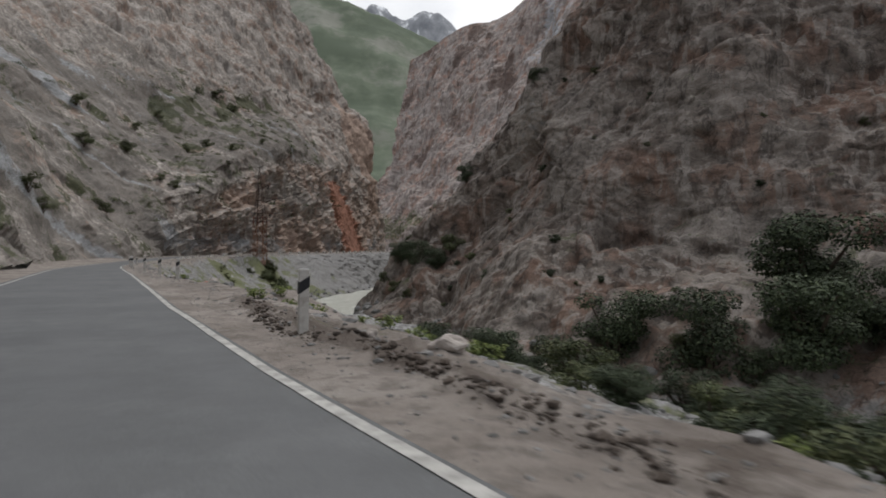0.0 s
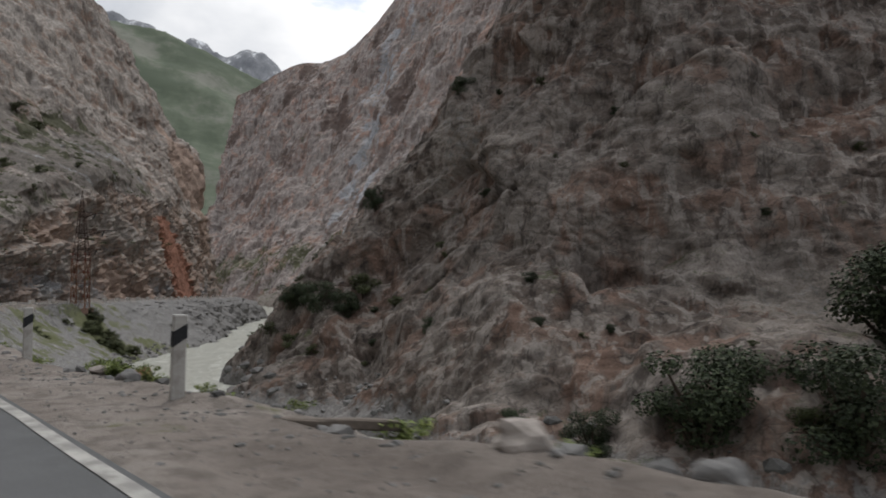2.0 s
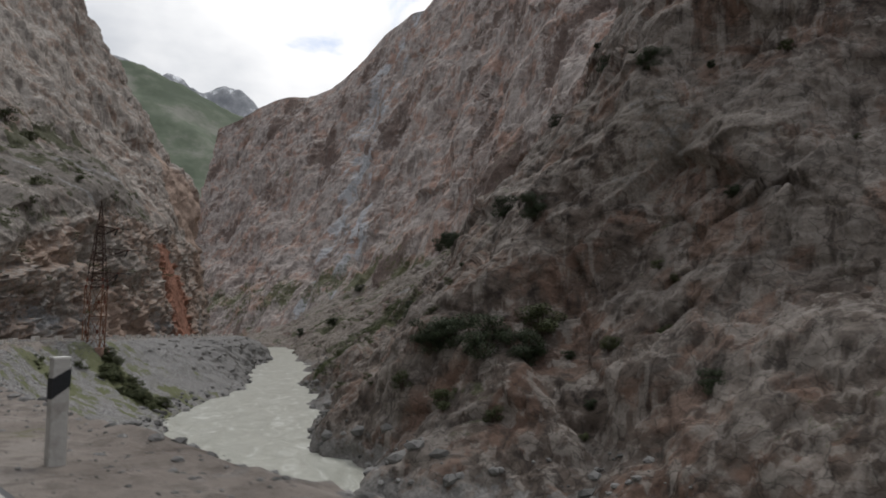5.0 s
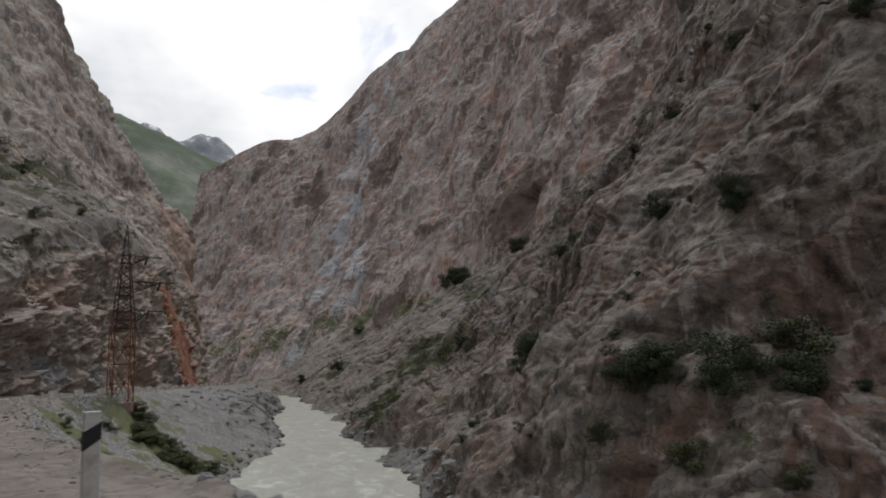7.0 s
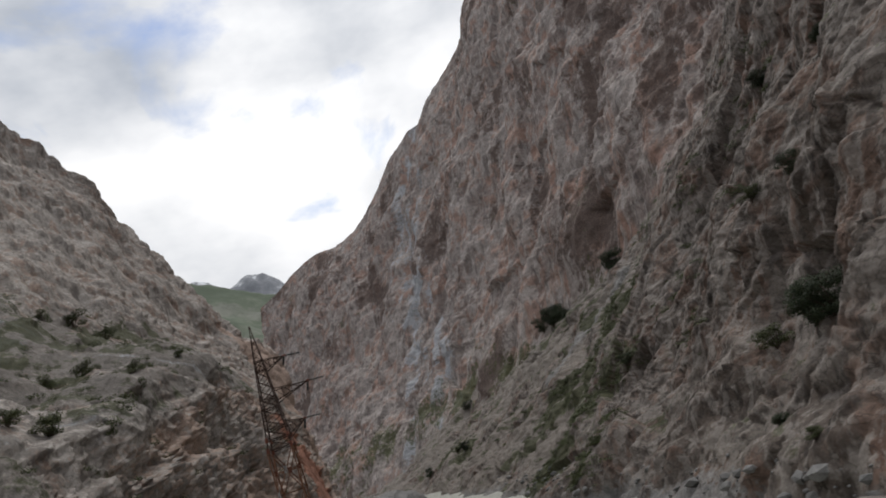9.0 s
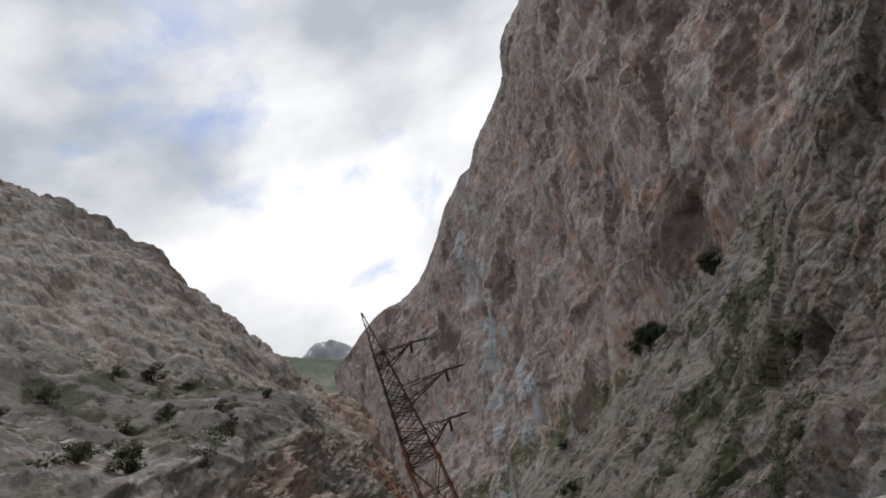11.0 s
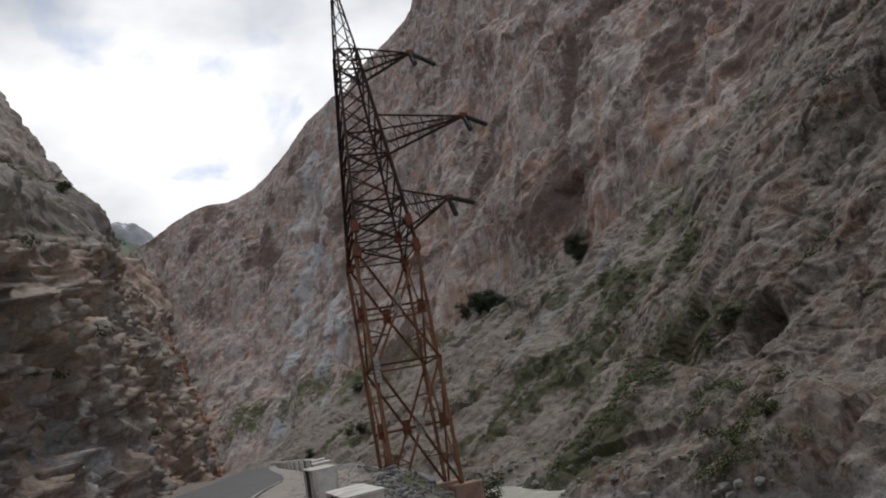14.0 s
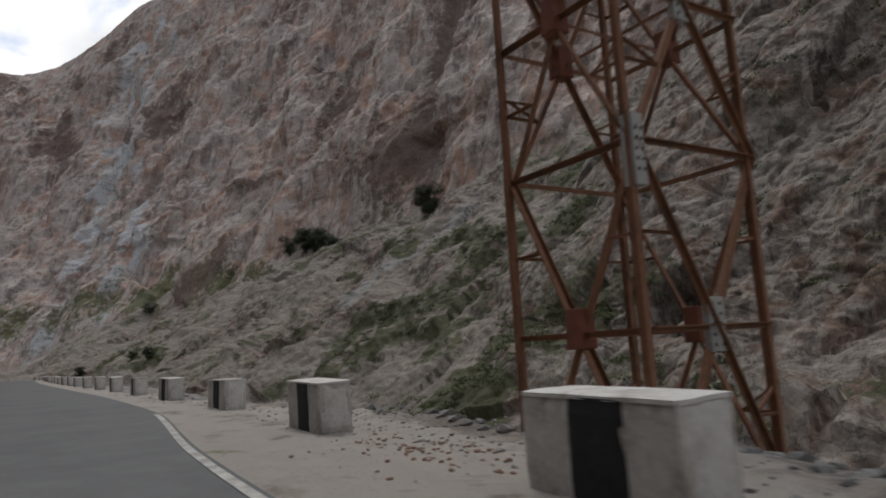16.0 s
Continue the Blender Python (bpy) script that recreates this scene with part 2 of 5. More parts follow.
def rock_material(name, base, dark, light, red, size=1.0, red_amount=0.5, extra=()):
    """Fractured rock. extra: (mask, colour) pairs for stains, scree and grass that cover parts of the wall."""
    m, t, b = material(name)
    co = node(t, "ShaderNodeTexCoord").outputs["Object"]
    wide = noise_tex(t, co, 0.045 / size, 6, 0.62, distort=0.4)
    mid = noise_tex(t, co, 0.4 / size, 10, 0.68, stretch=(1, 1, 1.35), turn=(0.6, 0.35, 0.2), distort=0.3)
    fine = noise_tex(t, co, 3.4 / size, 8, 0.7)
    streak = noise_tex(t, co, 0.3 / size, 7, 0.65, stretch=(1.5, 1.5, 0.35), turn=(0.15, 0.3, 0), distort=0.4)
    patch = noise_tex(t, co, 0.13 / size, 6, 0.65, distort=0.5)
    pale = noise_tex(t, co, 0.42 / size, 6, 0.6, stretch=(1.3, 1.3, 0.22), turn=(0.1, 0.12, 0.4), distort=0.3)
    crack = node(t, "ShaderNodeTexVoronoi", Scale=0.38 / size)
    crack.feature = "DISTANCE_TO_EDGE"
    warp = node(t, "ShaderNodeMapping")
    warp.inputs["Rotation"].default_value, warp.inputs["Scale"].default_value = (0.5, 0.4, 0.1), (1, 1, 1.7)
    wob = node(t, "ShaderNodeMix")
    wob.data_type = "VECTOR"
    wob.inputs[0].default_value = 0.08
    nz = node(t, "ShaderNodeTexNoise", Scale=0.5 / size, Detail=5.0)
    t.links.new(co, nz.inputs["Vector"])
    off = node(t, "ShaderNodeVectorMath")
    off.operation = "MULTIPLY_ADD"
    t.links.new(nz.outputs["Color"], off.inputs[0])
    off.inputs[1].default_value = (2.2 * size,) * 3
    t.links.new(co, off.inputs[2])
    t.links.new(off.outputs[0], warp.inputs[0])
    t.links.new(warp.outputs[0], crack.inputs["Vector"])
    col = ramp(t, mid, [(0.36, dark), (0.46, base), (0.54, base), (0.65, light)])
    col = blend(t, ramp(t, wide, [(0.45, grey(0)), (0.56, grey(0.55))]), col, light)
    col = blend(t, ramp(t, patch, [(0.5, grey(0)), (0.58, grey(red_amount))]), col, red)
    col = blend(t, ramp(t, streak, [(0.52, grey(0)), (0.6, grey(0.6))]), col, dark)
    col = blend(t, ramp(t, pale, [(0.52, grey(0)), (0.58, grey(0.75))]), col, light)
    col = blend(t, ramp(t, fine, [(0.32, grey(0.4)), (0.55, grey(0.0))]), col, dark)
    col = blend(t, ramp(t, crack.outputs["Distance"], [(0.0, grey(0.55)), (0.03, grey(0.0))]), col, tuple(v * 0.6 for v in dark))
    grain = noise_tex(t, co, 0.9 / size, 8, 0.7)
    for attr, colour in extra:
        f = node(t, "ShaderNodeMath")
        f.operation = "MULTIPLY_ADD"
        t.links.new(grain, f.inputs[0])
        f.inputs[1].default_value = 1.2
        t.links.new(mask(t, attr), f.inputs[2])
        edge = ramp(t, f.outputs[0], [(0.85, grey(0)), (1.05, grey(0.9))])
        var = ramp(t, fine, [(0.35, tuple(v * 0.6 for v in colour)), (0.65, tuple(min(v * 1.25, 0.9) for v in colour))])
        col = blend(t, edge, col, var)
    t.links.new(col, b.inputs["Base Color"])
    chip = node(t, "ShaderNodeTexVoronoi", Scale=0.75 / size)
    t.links.new(warp.outputs[0], chip.inputs["Vector"])
    slab = node(t, "ShaderNodeTexVoronoi", Scale=0.24 / size)
    t.links.new(warp.outputs[0], slab.inputs["Vector"])
    shade = blend(t, 1.0, ramp(t, chip.outputs["Color"], [(0.1, grey(0.62)), (0.9, grey(1.0))]), ramp(t, slab.outputs["Color"], [(0.1, grey(0.66)), (0.9, grey(1.0))]), "MULTIPLY")
    n1 = bump(t, b, chip.outputs["Color"], 0.3 if size < 2 else 0.15, 0.35 * size)
    n2 = bump(t, b, mid, 0.3, 0.4 * size, n1)
    bump(t, b, fine, 0.5, 0.12 * size, n2)
    col = blend(t, 0.75 if size < 2 else 0.5, col, shade, "MULTIPLY")
    t.links.new(col, b.inputs["Base Color"])
    return m


GRASS_DRY = (0.085, 0.09, 0.047)
ROCK_NEAR = rock_material("brown_cliff_rock", (0.15, 0.12, 0.102), (0.04, 0.032, 0.028), (0.33, 0.295, 0.268), (0.225, 0.128, 0.091), 1.0, 0.55,
                          (("scree", (0.275, 0.242, 0.212)), ("wash", (0.27, 0.262, 0.255)), ("grass", GRASS_DRY)))
ROCK_LEFT = rock_material("grey_brown_rock", (0.36, 0.318, 0.285), (0.19, 0.165, 0.148), (0.55, 0.505, 0.465), (0.33, 0.2, 0.14), 1.0, 0.6,
                          (("scree", (0.222, 0.2, 0.181)), ("wash", (0.4, 0.41, 0.425)), ("pink", (0.5, 0.37, 0.3)), ("red", (0.42, 0.19, 0.125)), ("grass", GRASS_DRY)))
ROCK_FAR = rock_material("far_reddish_rock", (0.32, 0.26, 0.235), (0.125, 0.102, 0.094), (0.48, 0.43, 0.4), (0.42, 0.245, 0.18), 3.0, 0.65,
                         (("brown_tone", (0.15, 0.108, 0.092)), ("wash", (0.45, 0.46, 0.48)), ("grass", (0.1, 0.105, 0.05))))


def green_hill_material():
    m, t, b = material("green_slope")
    co = node(t, "ShaderNodeTexCoord").outputs["Object"]
    a = noise_tex(t, co, 0.006, 8, 0.65)
    c = noise_tex(t, co, 0.03, 6, 0.6)
    # greens paled and greyed: the distance haze is put into the colour
    col = ramp(t, a, [(0.4, (0.088, 0.11, 0.075)), (0.5, (0.125, 0.148, 0.105)), (0.62, (0.21, 0.212, 0.18))])
    col = blend(t, ramp(t, c, [(0.5, grey(0)), (0.7, grey(0.6))]), col, (0.09, 0.11, 0.08))
    t.links.new(col, b.inputs["Base Color"])
    return m


def snowy_material():
    m, t, b = material("snowy_grey_rock")
    co = node(t, "ShaderNodeTexCoord").outputs["Object"]
    a = noise_tex(t, co, 0.01, 8, 0.7, stretch=(1, 1, 0.5))
    col = ramp(t, a, [(0.35, (0.16, 0.17, 0.19)), (0.56, (0.3, 0.31, 0.33)), (0.62, (0.75, 0.77, 0.8))])
    t.links.new(col, b.inputs["Base Color"])
    return m


def asphalt_material():
    m, t, b = material("worn_asphalt")
    co = node(t, "ShaderNodeTexCoord").outputs["Object"]
    grain = noise_tex(t, co, 60, 3, 0.7)
    wide = noise_tex(t, co, 0.35, 5, 0.6)
    col = ramp(t, wide, [(0.35, (0.108, 0.112, 0.116)), (0.65, (0.155, 0.158, 0.161))])
    col = blend(t, ramp(t, grain, [(0.35, grey(0.45)), (0.65, grey(0))]), col, (0.05, 0.05, 0.052))
    t.links.new(col, b.inputs["Base Color"])
    patch = noise_tex(t, co, 1.6, 8, 0.7)
    col = blend(t, ramp(t, patch, [(0.42, grey(0.35)), (0.6, grey(0))]), col, (0.075, 0.076, 0.078))
    worn = blend(t, 1.0, ramp(t, mask(t, "wear"), [(0, grey(0)), (1, grey(0.5))]), (1.0, 1.0, 1.0), "MULTIPLY")
    col = blend(t, worn, col, (0.115, 0.117, 0.121))
    t.links.new(col, b.inputs["Base Color"])
    b.inputs["Roughness"].default_value = 0.8
    bump(t, b, grain, 0.4, 0.01)
    return m


def dirt_material():
    m, t, b = material("dusty_gravel")
    co = node(t, "ShaderNodeTexCoord").outputs["Object"]
    wide = noise_tex(t, co, 0.3, 7, 0.65)
    mid = noise_tex(t, co, 2.6, 8, 0.7)
    fine = noise_tex(t, co, 17, 6, 0.75)
    col = ramp(t, wide, [(0.38, (0.172, 0.147, 0.13)), (0.5, (0.228, 0.198, 0.176)), (0.62, (0.29, 0.259, 0.234))])
    col = blend(t, ramp(t, mid, [(0.4, grey(0.65)), (0.52, grey(0))]), col, (0.125, 0.106, 0.094))
    pebble = node(t, "ShaderNodeTexVoronoi", Scale=9.0)
    t.links.new(co, pebble.inputs["Vector"])
    stone = ramp(t, pebble.outputs["Color"], [(0.2, (0.09, 0.09, 0.09)), (0.5, (0.2, 0.2, 0.2)), (0.85, (0.36, 0.36, 0.36))])
    grain = noise_tex(t, co, 1.1, 7, 0.7)
    for attr, colour in (("dust", (0.34, 0.312, 0.285)), ("soil", (0.1, 0.08, 0.067)), ("stony", stone), ("bank", (0.21, 0.205, 0.202)), ("grass", (0.11, 0.12, 0.045))):
        f = node(t, "ShaderNodeMath")
        f.operation = "MULTIPLY_ADD"
        t.links.new(grain, f.inputs[0])
        f.inputs[1].default_value = 1.2
        t.links.new(mask(t, attr), f.inputs[2])
        col = blend(t, ramp(t, f.outputs[0], [(0.85, grey(0)), (1.1, grey(0.85))]), col, colour)
    col = blend(t, ramp(t, fine, [(0.6, grey(0)), (0.7, grey(0.6))]), col, (0.34, 0.32, 0.3))
    col = blend(t, ramp(t, fine, [(0.32, grey(0.5)), (0.42, grey(0.0))]), col, (0.06, 0.052, 0.047))
    t.links.new(col, b.inputs["Base Color"])
    n1 = bump(t, b, mid, 0.6, 0.12)
    bump(t, b, fine, 0.8, 0.035, n1)
    return m


def water_material():
    m, t, b = material("silty_river_water")
    co = node(t, "ShaderNodeTexCoord").outputs["Object"]
    flow = noise_tex(t, co, 0.35, 6, 0.65, stretch=(1, 0.45, 1), distort=1.2)
    wave = noise_tex(t, co, 1.6, 5, 0.6, stretch=(1, 0.6, 1), distort=0.8)
    col = ramp(t, flow, [(0.35, (0.34, 0.345, 0.3)), (0.55, (0.43, 0.435, 0.385)), (0.68, (0.66, 0.67, 0.63))])
    t.links.new(col, b.inputs["Base Color"])
    b.inputs["Roughness"].default_value = 0.3
    b.inputs["Specular IOR Level"].default_value = 0.4
    n1 = bump(t, b, flow, 0.6, 0.5)
    bump(t, b, wave, 0.6, 0.25, n1)
    return m


def paint_material(name, col, wear=0.5):
    m, t, b = material(name)
    co = node(t, "ShaderNodeTexCoord").outputs["Object"]
    a = noise_tex(t, co, 3.0, 8, 0.7)
    c = ramp(t, a, [(0.4, tuple(v * 0.5 for v in col)), (0.6, col)])
    c = blend(t, wear, col, c)
    t.links.new(c, b.inputs["Base Color"])
    b.inputs["Roughness"].default_value = 0.75
    bump(t, b, a, 0.3, 0.01)
    return m


GREEN_HILL, SNOWY, ASPHALT, DIRT, WATER = green_hill_material(), snowy_material(), asphalt_material(), dirt_material(), water_material()
LINE_PAINT = paint_material("worn_white_line", (0.45, 0.44, 0.415), 0.9)

# ---- the road's line: where the right lane runs ----
LANE = [(62, -114), (40, -73), (18, -34), (-4.1, 5.4), (-16.1, 29.5), (-29.3, 56.4), (-42.5, 85), (-51.5, 108), (-58, 127.5), (-62.3, 146.5), (-64.6, 163),
        (-64.8, 174), (-63.8, 184.9), (-62.2, 195), (-60.2, 204), (-58.3, 215), (-55.5, 235), (-51.8, 262), (-47.8, 290), (-44, 315), (-40.8, 335), (-37, 358), (-35.5, 382), (-38, 405), (-46, 425)]
NL = 1150
lane = spline([(x, y, 0) for x, y in LANE], np.linspace(0, 1, NL))[:, :2]
lane_dir = np.gradient(lane, axis=0)
lane_dir /= np.linalg.norm(lane_dir, axis=1)[:, None]
lane_right = np.stack([lane_dir[:, 1], -lane_dir[:, 0]], axis=1)


def lane_at(y, off=0.0):
    """The point at an offset to the right of the lane's line, and the lane's heading there."""
    k = int(np.argmin(np.abs(lane[:, 1] - y) + (np.arange(NL) > NL * 0.97) * 50))
    p = lane[k] + lane_right[k] * off
    return p[0], p[1], math.degrees(math.atan2(lane_dir[k, 1], lane_dir[k, 0]))


def scatter_at(y, off, r):
    """A point beside the lane, freely placed along it."""
    x, yy, head = lane_at(y, off)
    u = r.uniform(-0.4, 0.4)
    return x + u * math.cos(radians(head)), yy + u * math.sin(radians(head))


def along(table, y):
    """A value that changes along the road, from pairs of (place, value)."""
    return np.interp(y, [k for k, _ in table], [v for _, v in table])


ROAD_Z = [(60, 0), (85, -0.28), (120, -0.45), (150, -0.2), (175, 0)]
EDGE = [(0, 2.05), (8, 1.86), (12, 1.68), (16, 1.6), (21, 1.45), (45, 1.38), (61, 1.0), (90, 1.0), (150, 1.3), (182, 1.55), (191, 1.85), (204, 2.35), (260, 2.4)]
INNER = [(0, -4.1), (150, -4.3), (185, -6.0), (215, -6.2), (250, -5)]
WATERLINE = [(60, 16), (110, 21), (132, 26), (147, 27), (176, 26), (195, 25.5), (207, 26.5), (219, 27.5), (232, 28.5), (260, 25), (290, 22), (337, 19.5), (400, 21)]
VERGE = [(0, 4.0), (15, 4.2), (24, 4.3), (28, 5.7), (31, 4.3), (36, 3.6), (41, 3.4), (43, 3.2), (44.3, 2.9), (45.4, 2.8), (47.5, 3.0), (60, 3.1), (72, 3.2), (100, 4.0), (120, 5.2), (140, 5.6), (165, 5.0), (177, 4.1), (182, 4.7), (188, 6.5), (191, 7.3), (197, 6.8), (203, 6.4), (215, 5.2), (330, 5.0)]
road_z = along(ROAD_Z, lane[:, 1])
road_edge = along(EDGE, lane[:, 1])
road_inner = along(INNER, lane[:, 1])
verge_edge = along(VERGE, lane[:, 1])


def river_z(y):
    return -12.5 + 0.009 * (np.clip(y, 60, 600) - 130)


def rough(p, n, layers, seed=0.0, where=None):
    """Push a grid along its normals by several layers of noise: (kind, size, depth, stretch)."""
    use = np.ones(p.shape[0] * p.shape[1], bool) if where is None else where.ravel() > 0.001
    flat = p.reshape(-1, 3)[use]
    d = np.zeros(len(flat))
    for kind, size, depth, stretch in layers:
        q = flat * np.array(stretch if kind in ("ridge", "fbm") else (1, 1, 1)) / size + seed
        if kind == "ridge":
            d += depth * (ridged(q, 4) - 0.35)
        elif kind == "strata":
            d += depth * strata(flat, size, stretch[0], stretch[1], seed)
        elif kind == "broken":
            d += depth * strata(flat, size, stretch[0], stretch[1], seed) * np.clip(0.55 + 1.1 * fbm(flat / (size * 7) + 3, 2), 0.08, 1.2)
        elif kind == "bulge":
            d += depth * (bulges(flat, size, seed, stretch[0], stretch[1]) - 0.1)
        elif kind == "block":
            h, e = facets(flat, size, seed, stretch[0], stretch[1])
            d += depth * (h - 0.25 * np.clip(1 - e / 0.14, 0, 1))
        else:
            d += depth * fbm(q, 4)
    full = np.zeros(len(use))
    full[use] = d
    return p + n * full.reshape(p.shape[:2])[:, :, None]


# ---- ground under everything ----
def build_ground():
    xs = np.concatenate([np.linspace(-4500, -300, 40), np.linspace(-280, 280, 60), np.linspace(300, 4500, 40)])
    ys = np.concatenate([np.linspace(-4500, -300, 40), np.linspace(-280, 900, 100), np.linspace(930, 4600, 40)])
    gx, gy = np.meshgrid(xs, ys)
    z = -22 + 2 * fbm(np.stack([gx.ravel() / 60, gy.ravel() / 60, gx.ravel() * 0], 1), 3).reshape(gx.shape)
    me = mesh_from_grid("ground", np.stack([gx, gy, z], 2))
    me.materials.append(DIRT)
    return tagged(new("ground", me), "grey-brown stony valley floor below the river", "ground", kind="structure")


build_ground()


def build_verge():
    sy = lane[:, 1]
    far = np.clip((sy - 205) / 40, 0, 1)
    near = np.clip((44 - sy) / 8, 0, 1)
    toe = along(WATERLINE, sy) + 2.0
    mid = verge_edge + (5.5 + 5.5 * near) * (1 - far) + 0.5 * (toe - verge_edge) * far
    fall = 4.6 - 0.8 * near - 1.6 * far
    toe = np.where(sy < 60, mid + 10, toe)
    n_r = 110
    rows, amp = [], []
    for j in range(n_r):
        u = j / (n_r - 1)
        if u < 0.4:
            k = u / 0.4
            off, z = road_edge - 0.05 + (verge_edge - road_edge + 0.05) * k, np.full(NL, -0.02 - 0.1 * k)
        elif u < 0.7:
            k = (u - 0.4) / 0.3
            off, z = verge_edge + (mid - verge_edge) * k, -0.12 - fall * k ** (1.15 - 0.15 * near)
        else:
            k = (u - 0.7) / 0.3
            off, z = mid + (toe - mid) * k, -0.12 - fall - (14.3 - fall) * k
        rows.append(np.column_stack([lane + lane_right * off[:, None], z + road_z]))
        amp.append(np.full(NL, min(max((u - 0.28) * 4, 0.0), 1.3)))
    p, amp = np.array(rows), np.array(amp).ravel()
    flat = p.reshape(-1, 3)
    d = (0.055 + 0.12 * np.clip(amp, 0, 1)) * fbm(flat / 0.7, 5) + 0.8 * amp * (ridged(flat / 5, 4) - 0.42)
    berm = np.exp(-((np.repeat(np.linspace(0, 1, n_r), NL) - 0.28) / 0.05) ** 2) * np.tile(np.exp(-((sy - 16) / 9) ** 4), n_r)
    d += berm * (0.16 + 0.16 * fbm(flat / 0.6 + 7, 3))
    p[:, :, 2] += d.reshape(p.shape[:2])
    crag = (np.repeat(far[None, :], n_r, 0).ravel() * np.clip(amp, 0, 1) * (4.5 * bulges(flat, 9.0, 5.0, (0.9, 0.9, 0.8)) + 1.8 * bulges(flat, 3.2, 2.0) + 0.8 * facets(flat, 1.2, 7.0)[0])).reshape(p.shape[:2])
    p[:, :, :2] += lane_right[None] * crag[:, :, None]
    me = mesh_from_grid("verge", p, flip=True)
    me.materials.append(DIRT)
    uu = np.repeat(np.linspace(0, 1, n_r), NL)
    sv = np.tile(sy, n_r)
    put_mask(me, "soil", 0.9 * np.exp(-((uu - 0.3) / 0.07) ** 2) * np.exp(-((sv - 17) / 7.5) ** 4) + 0.55 * fbm(flat / 3.2 + 60, 4) * np.clip((uu - 0.08) * 5, 0, 1))
    put_mask(me, "dust", np.tile(0.5 * np.clip((sy - 160) / 15, 0, 1), n_r) * np.clip((0.42 - uu) * 8, 0, 1) + 0.3 * fbm(flat / 1.7 + 15, 4))
    put_mask(me, "bank", np.tile(far, n_r) * (0.42 * np.clip((uu - 0.38) * 8, 0, 1) + 0.6 * fbm(flat * np.array([1, 1, 0.35]) / 6 + 4, 4)))
    put_mask(me, "stony", np.clip((uu - 0.38) * 5, 0, 0.75) + 0.4 * fbm(flat / 2.5, 4) - 0.1 + 0.4 * np.clip((uu - 0.2) * 3, 0, 1) * np.tile(np.clip((sy - 178) / 8, 0, 1), n_r))
    mound = np.max([np.exp(-(((flat[:, 0] - x) ** 2 + (flat[:, 1] - y) ** 2) / 3.4 ** 2)) for x, y in ((-53.5, 188.5), (-51, 186), (-48.5, 184), (-46, 182), (-44, 180), (-57, 168), (-54.5, 164), (-52, 160))], axis=0)
    put_mask(me, "grass", 0.55 * mound + np.clip((uu - 0.36) * 2, 0, 0.32) * np.tile(1 - far, n_r) + 0.5 * fbm(flat / 4 + 30, 4) - 0.12 - 0.3 * np.tile(far, n_r))
    tagged(new("verge", me), "dusty gravel verge and bank dropping to the river", "verge", kind="structure")
    rows = []
    for j in range(30):
        u = j / 29
        off = road_inner + 0.05 - 5.5 * u
        rows.append(np.column_stack([lane + lane_right * off[:, None], road_z - 0.02 + 0.5 * u * u]))
    q = np.array(rows)
    q[:, :, 2] += (0.1 * fbm(q.reshape(-1, 3) / 1.1, 4)).reshape(q.shape[:2]) * np.linspace(0.1, 1.5, 30)[:, None]
    me = mesh_from_grid("verge_inner", q)
    me.materials.append(DIRT)
    tagged(new("verge_inner", me), "narrow gravel verge under the rock wall", "verge", kind="structure")
    return p


def build_road():
    p = np.array([np.column_stack([lane + lane_right * (road_inner + (road_edge + 0.13 - road_inner) * k)[:, None], road_z + 0.03 - 0.02 * abs(k - 0.5)]) for k in np.linspace(0, 1, 41)])
    me = mesh_from_grid("road", p, flip=True)
    me.materials.append(ASPHALT)
    kk = np.repeat(np.linspace(0, 1, 41), NL)
    put_mask(me, "wear", sum(np.exp(-((kk - c) / 0.055) ** 2) for c in (0.13, 0.38, 0.63, 0.88)) * (0.7 + 0.6 * fbm(p.reshape(-1, 3) / 5, 3)))
    tagged(new("road", me), "grey worn asphalt two-lane mountain road", "road", kind="structure")
    for name, o in (("edge_line", road_edge), ("edge_line_inner", road_inner + 0.3)):
        wob = 0.02 * fbm(np.column_stack([lane / 3.0, np.zeros(NL)]), 3)
        p = np.array([np.column_stack([lane + lane_right * (o + wob + w)[:, None], road_z + 0.03]) for w in (-0.065, 0.065)])
        if name == "edge_line":
            p = p[:, lane[:, 1] < 204.5]
        me = mesh_from_grid(name, p, flip=True)
        me.materials.append(LINE_PAINT)
        tagged(new(name, me), "worn white painted edge line on the asphalt", "road marking", kind="structure")


grid_verge = build_verge()
build_road()


def build_river():
    xs, ys = np.linspace(-70, 150, 120), np.linspace(20, 720, 300)
    gx, gy = np.meshgrid(xs, ys)
    z = river_z(gy) + 0.22 * fbm(np.stack([gx.ravel() / 5, gy.ravel() / 9, gx.ravel() * 0], 1), 4).reshape(gx.shape)
    me = mesh_from_grid("river", np.stack([gx, gy, z], 2))
    me.materials.append(WATER)
    for q in me.polygons:
        q.use_smooth = True
    tagged(new("river", me), "fast pale grey-green silty mountain river with small rapids", "water", kind="structure")


build_river()


# ---- rock walls ----
def near_line(p, line):
    """Distance of points to a broken line, and how far along it they lie."""
    best, where = np.full(len(p), 1e9), np.zeros(len(p))
    line = np.array(line, float)
    for k in range(len(line) - 1):
        a, d = line[k], line[k + 1] - line[k]
        u = np.clip(((p - a) @ d) / (d @ d), 0, 1)
        dist = np.linalg.norm(p - a - u[:, None] * d, axis=1)
        where = np.where(dist < best, k + u, where)
        best = np.minimum(best, dist)
    return best, where


def steepness(p):
    n = grid_normals(p)
    return 1 - np.abs(n[:, :, 2]).ravel()


